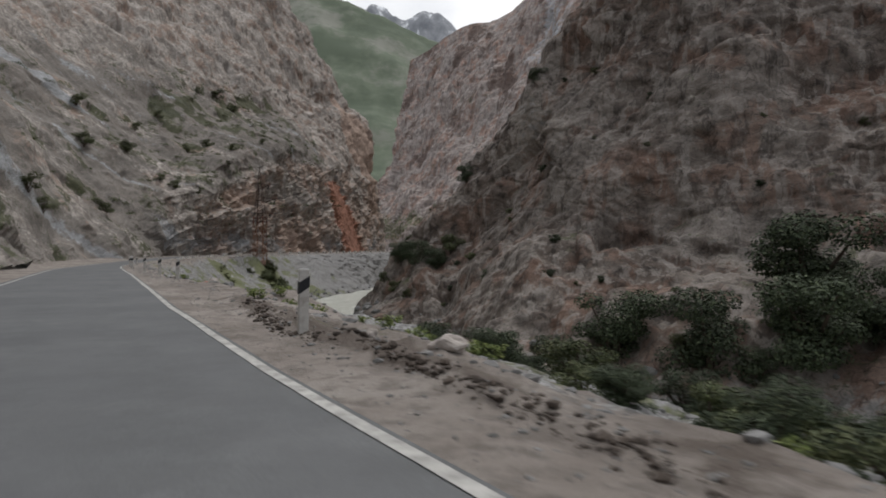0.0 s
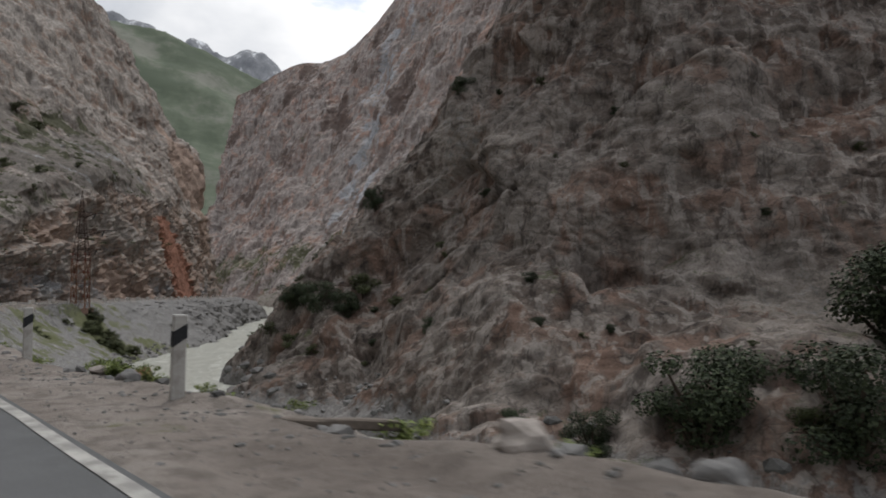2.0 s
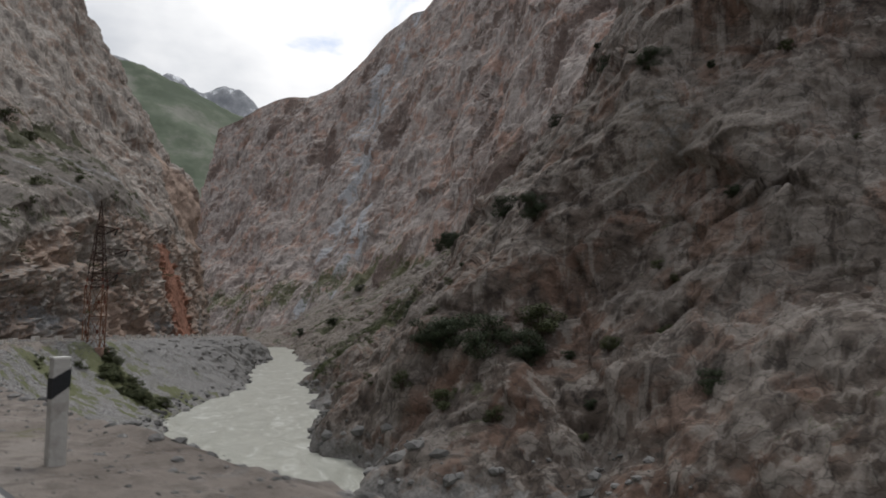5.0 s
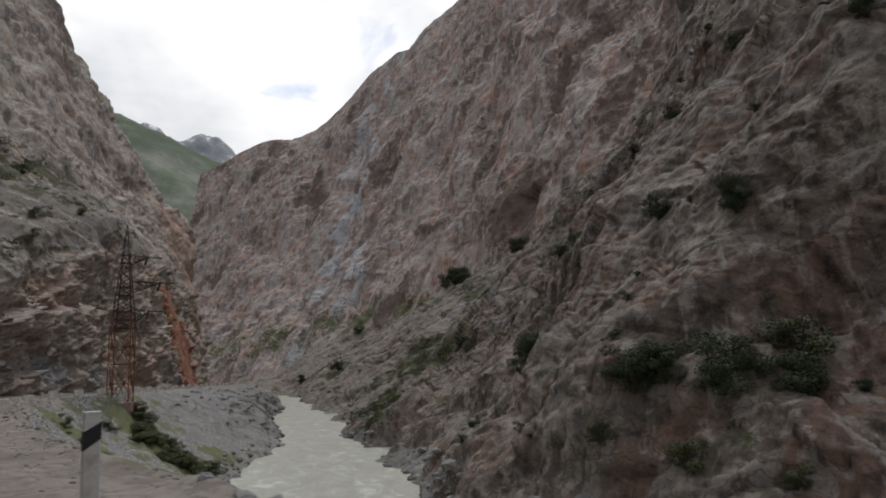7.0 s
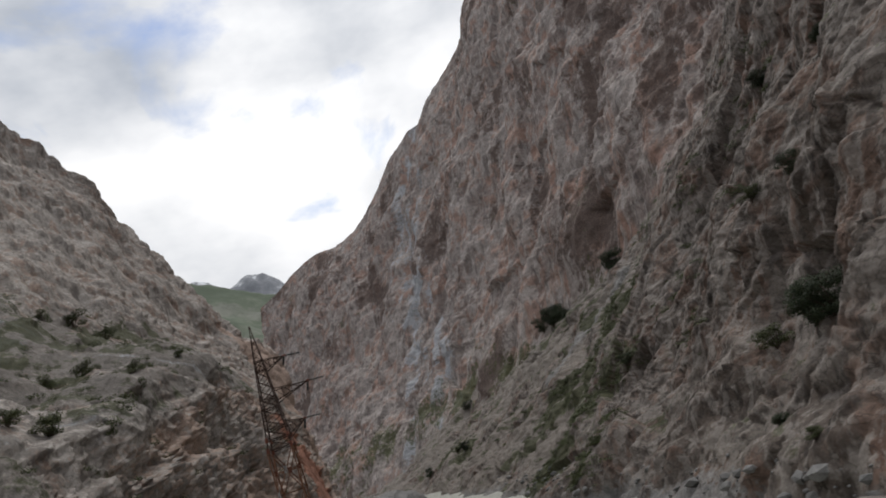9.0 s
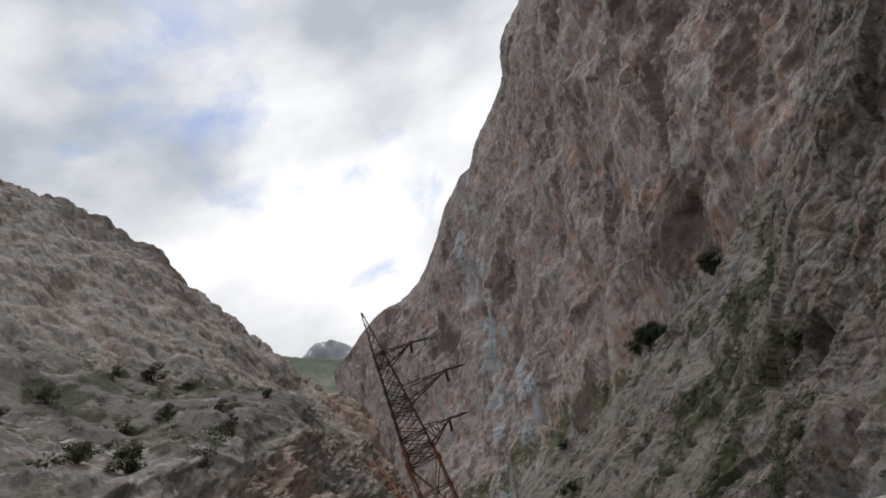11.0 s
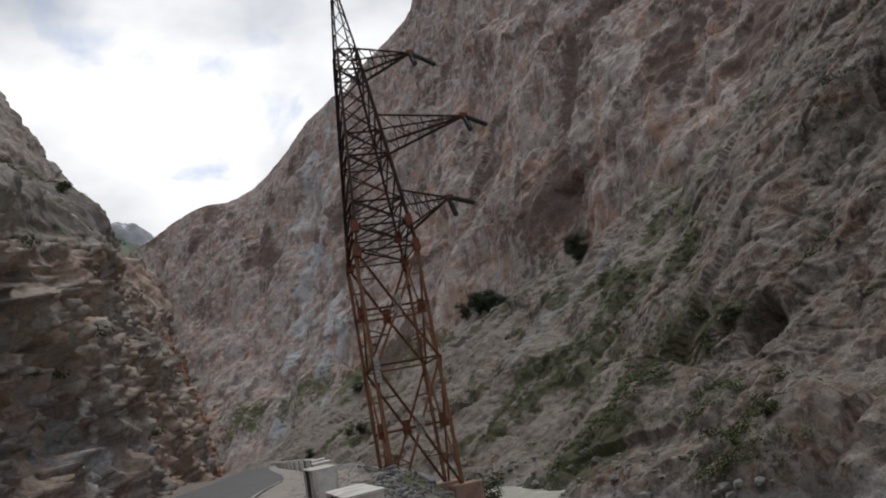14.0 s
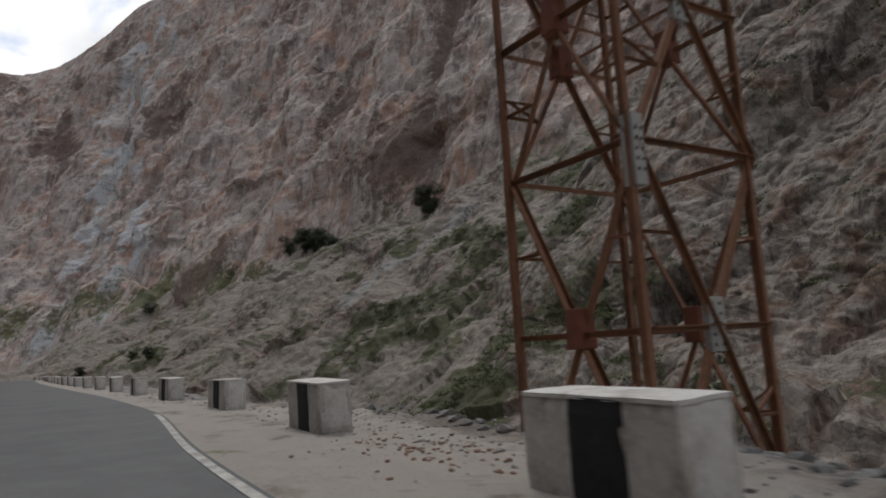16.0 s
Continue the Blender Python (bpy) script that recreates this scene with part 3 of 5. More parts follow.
GREEN_SPOTS = [(41, 287, 25), (50, 305, 29), (59, 324, 34), (39, 294, 23), (29, 309, 14), (25, 318, 10), (32, 300, 14), (29, 285, 15), (7, 252, 3), (-2, 232, 2), (2, 254, 0), (-4, 258, -5), (-7, 262, -7), (-13, 217, -5), (85, 425, 45), (35, 265, 27),
               (74, 307, 47), (80, 440, 46), (62, 353, 36), (33, 513, 12), (23, 532, 6), (60, 283, 42), (23, 291, 10), (-9, 218, -4), (3, 176, 25), (14, 311, 3), (28, 483, 7), (98, 468, 53), (9, 236, 10)]


def build_right_cliff():
    foot = [(70, -25, -9), (42, 28, -9.5), (12, 56, -11.8), (-7, 84.5, -13.8), (-16.5, 106, -17), (-22, 127, -17), (-25, 150, -17), (-25, 190, -17), (-19, 240, -17), (-11, 300, -16), (-6, 380, -15), (0, 455, -14), (-10, 530, -13), (-50, 620, -13)]
    low = [(120, 30, 2), (66, 68, 0), (24, 90, 1), (12, 101, 3), (0, 120, 2), (-9, 134, 0.5), (-7, 150, 1), (3, 190, 2), (6, 240, 0), (12, 300, 0), (12, 380, -2), (15, 460, -3), (8, 540, -4), (-25, 630, -4)]
    mid = [(130, 45, 25), (75, 82, 22), (30, 98, 18), (18, 107, 16), (10, 120, 17), (1, 135, 13), (3, 152, 14), (18, 205, 16), (16, 240, 14), (34, 300, 15), (42, 380, 15), (44, 460, 15), (34, 545, 10), (0, 635, 4)]
    high = [(150, 70, 70), (100, 105, 66), (52, 112, 58), (38, 116, 56), (28, 124, 52), (25, 135, 48), (29, 155, 50), (47, 205, 52), (62, 245, 56), (94, 310, 60), (101, 390, 57), (104, 475, 54), (80, 565, 38), (25, 650, 16)]
    top = [(200, 120, 170), (160, 150, 170), (110, 150, 150), (90, 150, 140), (75, 155, 130), (70, 165, 120), (75, 190, 118), (90, 230, 112), (110, 265, 95), (135, 325, 84), (150, 405, 84), (162, 488, 92), (138, 578, 78), (90, 675, 55)]
    p = loft([foot, low, mid, high, top], 1250, 460, [1, 1.6, 3, 3.2, 3.2, 3.2, 2.8, 2.6, 2.2, 1.8, 1.1, 0.8, 0.5], [1.3, 1.2, 2.2, 1.6])
    n = -grid_normals(p)
    soft = np.clip((p[:, :, 1] - 232) / 45, 0, 1)
    bed, joint = (0.16, -0.12, 1), (0.57, -0.57, 0.57)
    hard = rough(p, n, [("fbm", 30, 3.5, (1, 1, 1)), ("bulge", 16, 5.0, ((1.1, 1.1, 0.6), (0.45, -0.3, 0.8))), ("bulge", 7, 1.7, ((1.1, 1.1, 0.7), joint)), ("strata", 6.5, 0.35, (5.5, bed)), ("block", 5.5, 0.5, ((1, 1, 0.8), joint)),
                        ("bulge", 3.2, 0.55, ((1.1, 1.1, 0.8), (0.3, -0.3, 0.9))), ("block", 2.2, 0.22, ((0.9, 0.9, 1.1), bed)), ("block", 1.1, 0.12, ((0.9, 0.9, 1.1), joint)), ("fbm", 1.1, 0.07, (1, 1, 1))], 3.1, 1 - soft)
    slope = rough(p, n, [("fbm", 34, 4.0, (1, 1, 1)), ("ridge", 16, 2.2, (1, 1, 0.6)), ("bulge", 14, 3.6, ((1, 1, 0.8), (0.3, -0.2, 1))), ("bulge", 5, 0.7, ((1, 1, 0.9), (0.3, -0.2, 1))), ("block", 2.5, 0.13, ((1, 1, 1), (0.3, 0.2, 1))), ("fbm", 2, 0.35, (1, 1, 1))], 5.3, soft)
    p = hard * (1 - soft)[:, :, None] + slope * soft[:, :, None]
    cave = np.exp(-(np.linalg.norm((p - np.array([12, 231, 6])) * np.array([1, 1, 0.75]), axis=2) / 3.0) ** 4)
    p = p - n * (6.0 * cave)[:, :, None]
    me = mesh_from_grid("cliff_right", p, flip=True)
    me.materials.append(ROCK_NEAR)
    flat = p.reshape(-1, 3)
    st = steepness(p)
    a, b = fbm(flat / 22, 4), fbm(flat / 9 + 40, 4)
    s = soft.ravel()
    put_mask(me, "scree", -0.04 + 0.5 * s + 0.6 * a - 0.25 * np.clip(st - 0.35, 0, 1))
    green = np.zeros(len(flat))
    for c in GREEN_SPOTS:
        green = np.maximum(green, np.exp(-(np.linalg.norm((flat - np.array(c)) * np.array([1, 0.8, 1]), axis=1) / 8.0) ** 2))
    trail, _ = near_line(flat, [(76, 334, 46), (73, 336, 43), (58, 341, 32), (49, 350, 25), (31, 337, 16)])
    trail = np.exp(-(trail / 3.6) ** 2)
    wash = np.clip(0.62 - (flat[:, 2] + 12.5) / 7, 0, 0.6) + 0.25 * a + 0.75 * trail
    put_mask(me, "wash", wash)
    put_mask(me, "grass", np.clip(s * (0.03 + 0.75 * b - 0.2 * st) + green * np.clip(0.85 + 1.0 * b + 0.5 * fbm(flat / 2.6 + 8, 3), 0, 1.1) * np.clip(s * 3 + 0.15, 0, 1) + (1 - s) * np.clip(0.42 * b - 0.55 * st + 0.12, 0, 0.5) - 0.6 * trail, 0, 0.62))
    return tagged(new("cliff_right", me), "steep layered brown rock cliff rising out of the river", "cliff", kind="structure"), p


def build_left_wall():
    foot = [(37, -80, -1), (-10, -2, -1), (-38.5, 57, -1), (-63, 118, -1.5), (-73, 170, -1), (-70, 205, -1), (-63, 250, -1), (-57.5, 300, -1), (-48.5, 350, -1), (-46, 420, -10), (-46, 480, -14), (-80, 540, -14)]
    low = [(31, -83, 6), (-16, -5, 6), (-45, 54, 6), (-69, 116, 6), (-78, 168, 10), (-74, 206, 24), (-72, 250, 38), (-67.5, 300, 45), (-60.5, 350, 46), (-58, 425, 60), (-56, 475, 85), (-90, 545, 90)]
    mid = [(-40, -120, 70), (-80, -40, 70), (-105, 25, 75), (-125, 95, 75), (-125, 160, 62), (-110, 215, 50), (-108, 260, 62), (-105, 310, 80), (-100, 355, 92), (-84, 425, 100), (-74, 480, 106), (-110, 550, 120)]
    top = [(-140, -180, 170), (-190, -90, 170), (-220, 0, 180), (-240, 80, 190), (-240, 160, 190), (-240, 230, 205), (-230, 300, 220), (-215, 345, 235), (-185, 395, 245), (-141, 428, 219), (-106, 470, 170), (-140, 545, 168)]
    p = loft([foot, low, mid, top], 900, 360, [0.5, 1, 1.4, 1.6, 2.6, 3, 3, 2.4, 1.4, 1.2, 0.6], [1.5, 1.5, 1.0])
    n = -grid_normals(p)
    cliffy = np.clip((p[:, :, 1] - 165) / 40, 0, 1) * np.clip((20 + np.clip(0.28 * (p[:, :, 1] - 206), 0, 22) + 0.06 * np.clip(p[:, :, 1] - 300, 0, 200) - p[:, :, 2]) / 5, 0, 1)
    steep = np.maximum(np.clip((p[:, :, 2] - 58) / 25, 0, 1), np.clip((p[:, :, 1] - 330) / 40, 0, 1) * (1 - cliffy)) * (1 - cliffy)
    bed = (0.15, -0.3, 1)
    hard = rough(p, n, [("fbm", 30, 2.5, (1, 1, 1)), ("strata", 5.5, 1.7, (6, bed)), ("broken", 2.2, 1.0, (3.0, bed)), ("bulge", 7, 2.8, ((0.8, 0.8, 1.3), (0.1, -0.25, 1))), ("block", 2.6, 0.9, ((0.9, 0.9, 1.3), (0.1, -0.25, 1))), ("block", 1.3, 0.45, ((0.9, 0.9, 1.4), (0.1, -0.25, 1))), ("fbm", 0.9, 0.13, (1, 1, 1))], 8.4, cliffy)
    slope = rough(p, n, [("fbm", 45, 5, (1, 1, 1)), ("ridge", 22, 2.6, (1, 0.7, 0.9)), ("bulge", 9, 1.7, ((1, 1, 0.8), (0.3, 0.4, 1))), ("bulge", 3.5, 0.3, ((1, 1, 1), (0.1, -0.2, 1))), ("block", 2.2, 0.2, ((1, 1, 1.3), (0.1, -0.2, 1))), ("fbm", 1.2, 0.2, (1, 1, 1))], 8.4, 1 - cliffy - steep)
    fluted = rough(p, n, [("fbm", 45, 6, (1, 1, 1)), ("ridge", 17, 5.5, (1, 1, 0.28)), ("block", 8, 1.3, ((1, 1, 0.5), (0.1, 0.3, 1))), ("broken", 4, 0.6, (4, (0.2, 0.3, 1))), ("fbm", 1.5, 0.3, (1, 1, 0.7))], 8.4, steep)
    rest = np.clip(1 - cliffy - steep, 0, 1)
    # two overhanging ledges in the near rock
    for z0, rise, deep in ((12.0, 0.13, 0.85), (20.5, 0.2, 0.45)):
        u = hard[:, :, 2] - z0 - rise * (hard[:, :, 1] - 200) + 2.2 * fbm(hard.reshape(-1, 3) / 9, 3).reshape(hard.shape[:2])
        step = np.where(u > 0, 1.9 * np.clip(u / 0.7, 0, 1) * np.exp(-np.clip(u, 0, 50) / 6), -1.4 * np.exp(-(u / 2.6) ** 2) * np.clip(-u / 0.3, 0, 1))
        hard = hard + n * (deep * step * np.clip((hard[:, :, 1] - 168) / 15, 0, 1) * np.clip((290 - hard[:, :, 1]) / 40, 0, 1))[:, :, None]
    low = np.clip(33 - p[:, :, 2], 0, 40)
    scar = np.clip(1.6 - np.abs(p[:, :, 1] - 337 - 0.3 * low) / (7 + 0.15 * low), 0, 1) * np.clip((36 - p[:, :, 2]) / 4, 0, 1)
    sheet = p - n * 1.2
    p = hard * cliffy[:, :, None] + fluted * steep[:, :, None] + slope * rest[:, :, None]
    p = p + (sheet - p) * (0.85 * scar)[:, :, None]
    me = mesh_from_grid("cliff_left", p)
    me.materials.append(ROCK_LEFT)
    flat = p.reshape(-1, 3)
    st = steepness(p)
    a, b = fbm(flat / 26, 4), fbm(flat / 8 + 40, 4)
    c, sl = cliffy.ravel(), rest.ravel()
    chute = fbm(np.column_stack([(0.75 * flat[:, 1] + flat[:, 2]) / 10, (flat[:, 1] - flat[:, 2]) / 75, flat[:, 0] / 80]), 4)
    meadow = np.exp(-((flat[:, 2] - 57 - 0.25 * (flat[:, 1] - 275)) / 7) ** 2) * np.clip((flat[:, 1] - 225) / 20, 0, 1) * np.clip((350 - flat[:, 1]) / 30, 0, 1)
    put_mask(me, "scree", 0.05 + 0.5 * sl + 0.4 * a + 0.3 * chute * sl)
    put_mask(me, "grass", 0.02 + 0.55 * b * (0.4 + 0.6 * sl) + 0.12 * sl - 0.4 * np.clip(chute, 0, 1) + meadow * (0.3 + 0.5 * b))
    put_mask(me, "wash", np.clip(0.42 - np.abs(flat[:, 2] - 4) / 18, 0, 0.42) * (flat[:, 1] > 175) + 0.25 * b + 0.75 * np.clip(chute - 0.08, 0, 1) * sl)
    low = np.clip(33 - flat[:, 2], 0, 40)
    d = np.abs(flat[:, 1] + 2 * b - 337 - 0.3 * low) / (6.5 + 0.14 * low) + np.clip(flat[:, 2] - 33, 0, 99)
    put_mask(me, "red", np.clip(1.5 - 0.6 * d, 0, 1) * (flat[:, 0] > -75))
    d = np.abs(flat[:, 1] - 446) / 16 + np.abs(flat[:, 2] - 62) / 34
    put_mask(me, "pink", np.clip(1.6 - d, 0, 0.9) + 0.35 * a * (flat[:, 1] > 215) + 0.31 * c)
    return tagged(new("cliff_left", me), "grey-brown rock wall and scree slope above the road", "cliff", kind="structure"), p


def build_far_wall():
    under = [(150, 130, 60), (90, 215, 30), (78, 290, 25), (80, 360, 22), (82, 430, 22), (72, 520, 14), (10, 650, -10), (-30, 760, -20), (-90, 900, -20), (-170, 1050, -20)]
    base = [(170, 130, 120), (112, 215, 78), (104, 290, 66), (102, 360, 60), (105, 430, 57), (98, 520, 50), (42, 660, 20), (-4, 765, -4), (-70, 900, -12), (-160, 1050, -12)]
    mid = [(260, 200, 330), (215, 290, 250), (195, 370, 230), (185, 450, 225), (170, 540, 215), (150, 680, 200), (120, 800, 180), (75, 900, 165), (0, 1020, 150), (-90, 1150, 150)]
    top = [(420, 330, 720), (380, 440, 660), (350, 560, 620), (319, 745, 552), (290, 808, 531), (273, 858, 493), (195, 1011, 456), (109, 1132, 388), (37, 1192, 385), (-60, 1260, 346)]
    p = loft([under, base, mid, top], 640, 460, [0.8, 1.4, 1.6, 1.6, 1.4, 1, 0.8, 0.7, 0.6], [0.2, 1.1, 1])
    n = -grid_normals(p)
    flat = p.reshape(-1, 3)

    def on_wall(line):
        return [flat[np.argmin(((flat - np.array(c)) ** 2).sum(1))] for c in line]

    main = on_wall([(14, 690, 8), (36, 725, 48), (60, 760, 90), (90, 800, 135), (120, 840, 180), (150, 895, 232), (188, 952, 285), (222, 975, 340), (250, 990, 400), (285, 1000, 480)])
    side = on_wall([(30, 640, 30), (50, 670, 70), (70, 700, 110), (110, 770, 170)])
    third = on_wall([(120, 840, 180), (150, 860, 240), (170, 880, 300), (200, 900, 370)])
    gully, _ = near_line(flat, main)
    edge = np.linspace(1, 0, p.shape[0])[:, None] ** 0.5 * np.ones(p.shape[1])
    q = rough(p, n, [("fbm", 130, 9, (1, 1, 0.6)), ("bulge", 80, 7, ((1, 1, 0.4), (0.1, 0.1, 1))), ("ridge", 70, 14, (1, 1, 0.28)), ("ridge", 24, 6, (1, 1, 0.3)), ("bulge", 34, 9, ((1, 1, 0.5), (0.2, 0.1, 1))), ("bulge", 13, 3.0, ((1, 1, 0.6), (0.2, 0.1, 1))), ("broken", 16, 1.2, (22, (0.5, 0.3, 0.8))), ("fbm", 6, 0.8, (1, 1, 0.7))], 1.7)
    settle = np.clip(np.linspace(0, 5, p.shape[0]), 0.12, 1)[:, None]
    p = p + (q - p) * (settle * np.clip(edge * 2.5, 0.25, 1))[:, :, None] - n * (9 * np.exp(-(gully / 16) ** 2)).reshape(p.shape[:2])[:, :, None]
    me = mesh_from_grid("mountain_wall", p, flip=True)
    me.materials.append(ROCK_FAR)
    flat = p.reshape(-1, 3)
    wob = fbm(flat / 40, 4)
    gully, _ = near_line(flat + 9 * wob[:, None], main)
    second, _ = near_line(flat + 9 * wob[:, None], side)
    high, _ = near_line(flat + 9 * wob[:, None], third)
    drip = fbm(flat * np.array([1, 1, 0.16]) / 15 + 21, 4)
    put_mask(me, "wash", 0.36 * np.exp(-(gully / 24) ** 2) + 0.28 * np.exp(-(second / 20) ** 2) + 0.22 * np.exp(-(high / 20) ** 2) + 0.2 * wob + 0.55 * drip * np.exp(-(np.minimum(gully, second) / 70) ** 2))
    # darker brown towards the near end of the wall, broken up by noise
    put_mask(me, "brown_tone", 0.25 * np.clip((560 - flat[:, 1]) / 260, 0, 0.8) + 0.65 * fbm(flat * np.array([1, 1, 0.4]) / 55 + 9, 5, 0.65))
    put_mask(me, "grass", np.clip(0.3 * wob + 0.35 * np.exp(-((flat[:, 2] - 35) / 30) ** 2), 0, 0.55))
    return tagged(new("mountain_wall", me), "huge reddish-grey mountain face with pale gullies", "mountain", kind="structure"), p


cliff_right, grid_right = build_right_cliff()
cliff_left, grid_left = build_left_wall()
mountain_wall, grid_far = build_far_wall()


def build_backdrop():
    xs, ys = np.linspace(-1400, 1100, 160), np.linspace(1300, 2500, 70)
    gx, gy = np.meshgrid(xs, ys)
    crest = np.interp(gx, [-1400, -600, -310, -172, -37, 49, 300, 1100], [950, 880, 817, 768, 704, 670, 560, 420])
    z = crest * np.clip((gy - 1300) / 980, 0, 1) ** 1.1 + 30 * fbm(np.stack([gx.ravel() / 160, gy.ravel() / 160, gx.ravel() * 0], 1), 5).reshape(gx.shape)
    me = mesh_from_grid("green_mountain", np.stack([gx, gy, z], 2))
    me.materials.append(GREEN_HILL)
    tagged(new("green_mountain", me), "distant mountain slope covered in green grass", "mountain", kind="structure")
    xs, ys = np.linspace(-2600, 2000, 260), np.linspace(3100, 4100, 60)
    gx, gy = np.meshgrid(xs, ys)
    crest = np.interp(gx, [-2600, -900, -615, -470, -413, -231, -110, 17, 114, 500, 2000], [1500, 1560, 1498, 1410, 1452, 1362, 1410, 1357, 1266, 1000, 900])
    q = np.stack([gx.ravel() / 260, gy.ravel() / 260, gx.ravel() * 0], 1)
    z = crest * np.clip((gy - 3100) / 950, 0, 1) + 90 * (ridged(q, 5) - 0.5).reshape(gx.shape)
    me = mesh_from_grid("rocky_peaks", np.stack([gx, gy, z], 2))
    me.materials.append(SNOWY)
    tagged(new("rocky_peaks", me), "far grey rocky peaks with streaks of snow", "mountain", kind="structure")


build_backdrop()


# ---- helpers for things ----
def part(name, bm, mat, parent, label=""):
    me = bpy.data.meshes.new(name)
    bm.to_mesh(me)
    bm.free()
    me.materials.append(mat)
    ob = new(name, me)
    ob.parent = parent
    if label:
        tagged(ob, label)
    return ob


def thing(name, label, category, group="", m=None):
    ob = new(name)
    ob.empty_display_size = 0.2
    tagged(ob, label, category, group)
    if m:
        ob.matrix_world = m
    return ob


def box(bm, size, at=(0, 0, 0), turn=(0, 0, 0), bevel=0.0, taper=1.0):
    r = bmesh.ops.create_cube(bm, size=1.0)
    for v in r["verts"]:
        k = taper if v.co.z > 0 else 1.0
        v.co = Vector((v.co.x * size[0] * k, v.co.y * size[1] * k, v.co.z * size[2]))
    if bevel:
        es = list({e for v in r["verts"] for e in v.link_edges})
        r2 = bmesh.ops.bevel(bm, geom=es, offset=bevel, segments=2, affect="EDGES", profile=0.6)
        vs = list({v for f in r2["faces"] for v in f.verts} | {v for v in r["verts"] if v.is_valid})
    else:
        vs = r["verts"]
    m = Matrix.Translation(at) @ Euler([radians(a) for a in turn]).to_matrix().to_4x4()
    bmesh.ops.transform(bm, matrix=m, verts=vs)
    return vs


def lathe(bm, profile, sides=12, at=(0, 0, 0), axis=None):
    rings = []
    rot = Vector((0, 0, 1)).rotation_difference(Vector(axis)).to_matrix() if axis is not None else Matrix.Identity(3)
    for r, z in profile:
        rings.append([bm.verts.new(Vector(at) + rot @ Vector((r * math.cos(2 * math.pi * k / sides), r * math.sin(2 * math.pi * k / sides), z))) for k in range(sides)])
    for a, b in zip(rings, rings[1:]):
        for k in range(sides):
            bm.faces.new((a[k], a[(k + 1) % sides], b[(k + 1) % sides], b[k]))
    for ring, flip in ((rings[0], True), (rings[-1], False)):
        if len({tuple(round(c, 6) for c in v.co) for v in ring}) == sides:
            bm.faces.new(ring[::-1] if flip else ring)


def stain_material(name, base, dark, light, scale=2.0, rough=0.85, metal=0.0, island=False):
    m, t, b = material(name)
    co = node(t, "ShaderNodeTexCoord").outputs["Object"]
    wide = noise_tex(t, co, scale, 8, 0.7, distort=0.3)
    fine = noise_tex(t, co, scale * 9, 6, 0.7)
    col = ramp(t, wide, [(0.34, dark), (0.48, base), (0.58, base), (0.72, light)])
    col = blend(t, ramp(t, fine, [(0.35, grey(0.4)), (0.6, grey(0))]), col, dark)
    info = node(t, "ShaderNodeObjectInfo")
    shade = ramp(t, info.outputs["Random"], [(0, grey(0.82)), (1, grey(1.0))])
    if island:
        geo = node(t, "ShaderNodeNewGeometry")
        shade = blend(t, 1.0, shade, ramp(t, geo.outputs["Random Per Island"], [(0, grey(0.45)), (1, grey(1.0))]), "MULTIPLY")
    col = blend(t, 1.0, col, shade, "MULTIPLY")
    t.links.new(col, b.inputs["Base Color"])
    b.inputs["Roughness"].default_value, b.inputs["Metallic"].default_value = rough, metal
    bump(t, b, fine, 0.35, 0.012)
    return m


WHITEWASH = stain_material("weathered_whitewash", (0.66, 0.645, 0.62), (0.38, 0.355, 0.33), (0.8, 0.79, 0.77), 1.6)
CONCRETE = stain_material("stained_concrete", (0.54, 0.51, 0.475), (0.25, 0.22, 0.195), (0.7, 0.68, 0.65), 1.3)
RED_CONCRETE = stain_material("reddish_concrete", (0.34, 0.22, 0.175), (0.19, 0.12, 0.095), (0.44, 0.33, 0.28), 1.5)
BLACK_PAINT = stain_material("faded_black_paint", (0.03, 0.031, 0.034), (0.018, 0.018, 0.02), (0.07, 0.07, 0.072), 3.0)
POST_PAINT = stain_material("dusty_white_paint", (0.47, 0.455, 0.43), (0.3, 0.28, 0.255), (0.58, 0.57, 0.55), 2.5)
RUST = stain_material("rusty_steel", (0.24, 0.115, 0.066), (0.1, 0.055, 0.04), (0.36, 0.2, 0.12), 1.1, 0.75)
DARK_RUST = stain_material("dark_rusty_steel", (0.085, 0.052, 0.042), (0.04, 0.028, 0.025), (0.15, 0.085, 0.06), 1.1, 0.75)
RED_RUST = stain_material("red_oxide_steel", (0.2, 0.07, 0.047), (0.11, 0.045, 0.033), (0.3, 0.11, 0.07), 1.5, 0.75)
PLATE = stain_material("pale_galvanised_plate", (0.42, 0.42, 0.41), (0.25, 0.24, 0.23), (0.56, 0.56, 0.55), 2.0, 0.6)
GLASS_DARK = stain_material("dark_glazed_insulator", (0.05, 0.055, 0.055), (0.03, 0.032, 0.032), (0.09, 0.1, 0.1), 2.0, 0.35)
ORANGE_PIPE = stain_material("faded_orange_pipe", (0.4, 0.135, 0.085), (0.25, 0.085, 0.055), (0.5, 0.2, 0.13), 2.0, 0.6)
BRICK = stain_material("broken_red_brick", (0.27, 0.165, 0.13), (0.17, 0.105, 0.085), (0.36, 0.25, 0.21), 3.0)
STONE = stain_material("grey_river_stone", (0.26, 0.255, 0.25), (0.13, 0.127, 0.124), (0.42, 0.415, 0.41), 1.2, 0.85, island=True)
SOIL = stain_material("dark_crumbly_soil", (0.13, 0.105, 0.088), (0.08, 0.064, 0.054), (0.2, 0.165, 0.14), 4.0, 0.95, island=True)
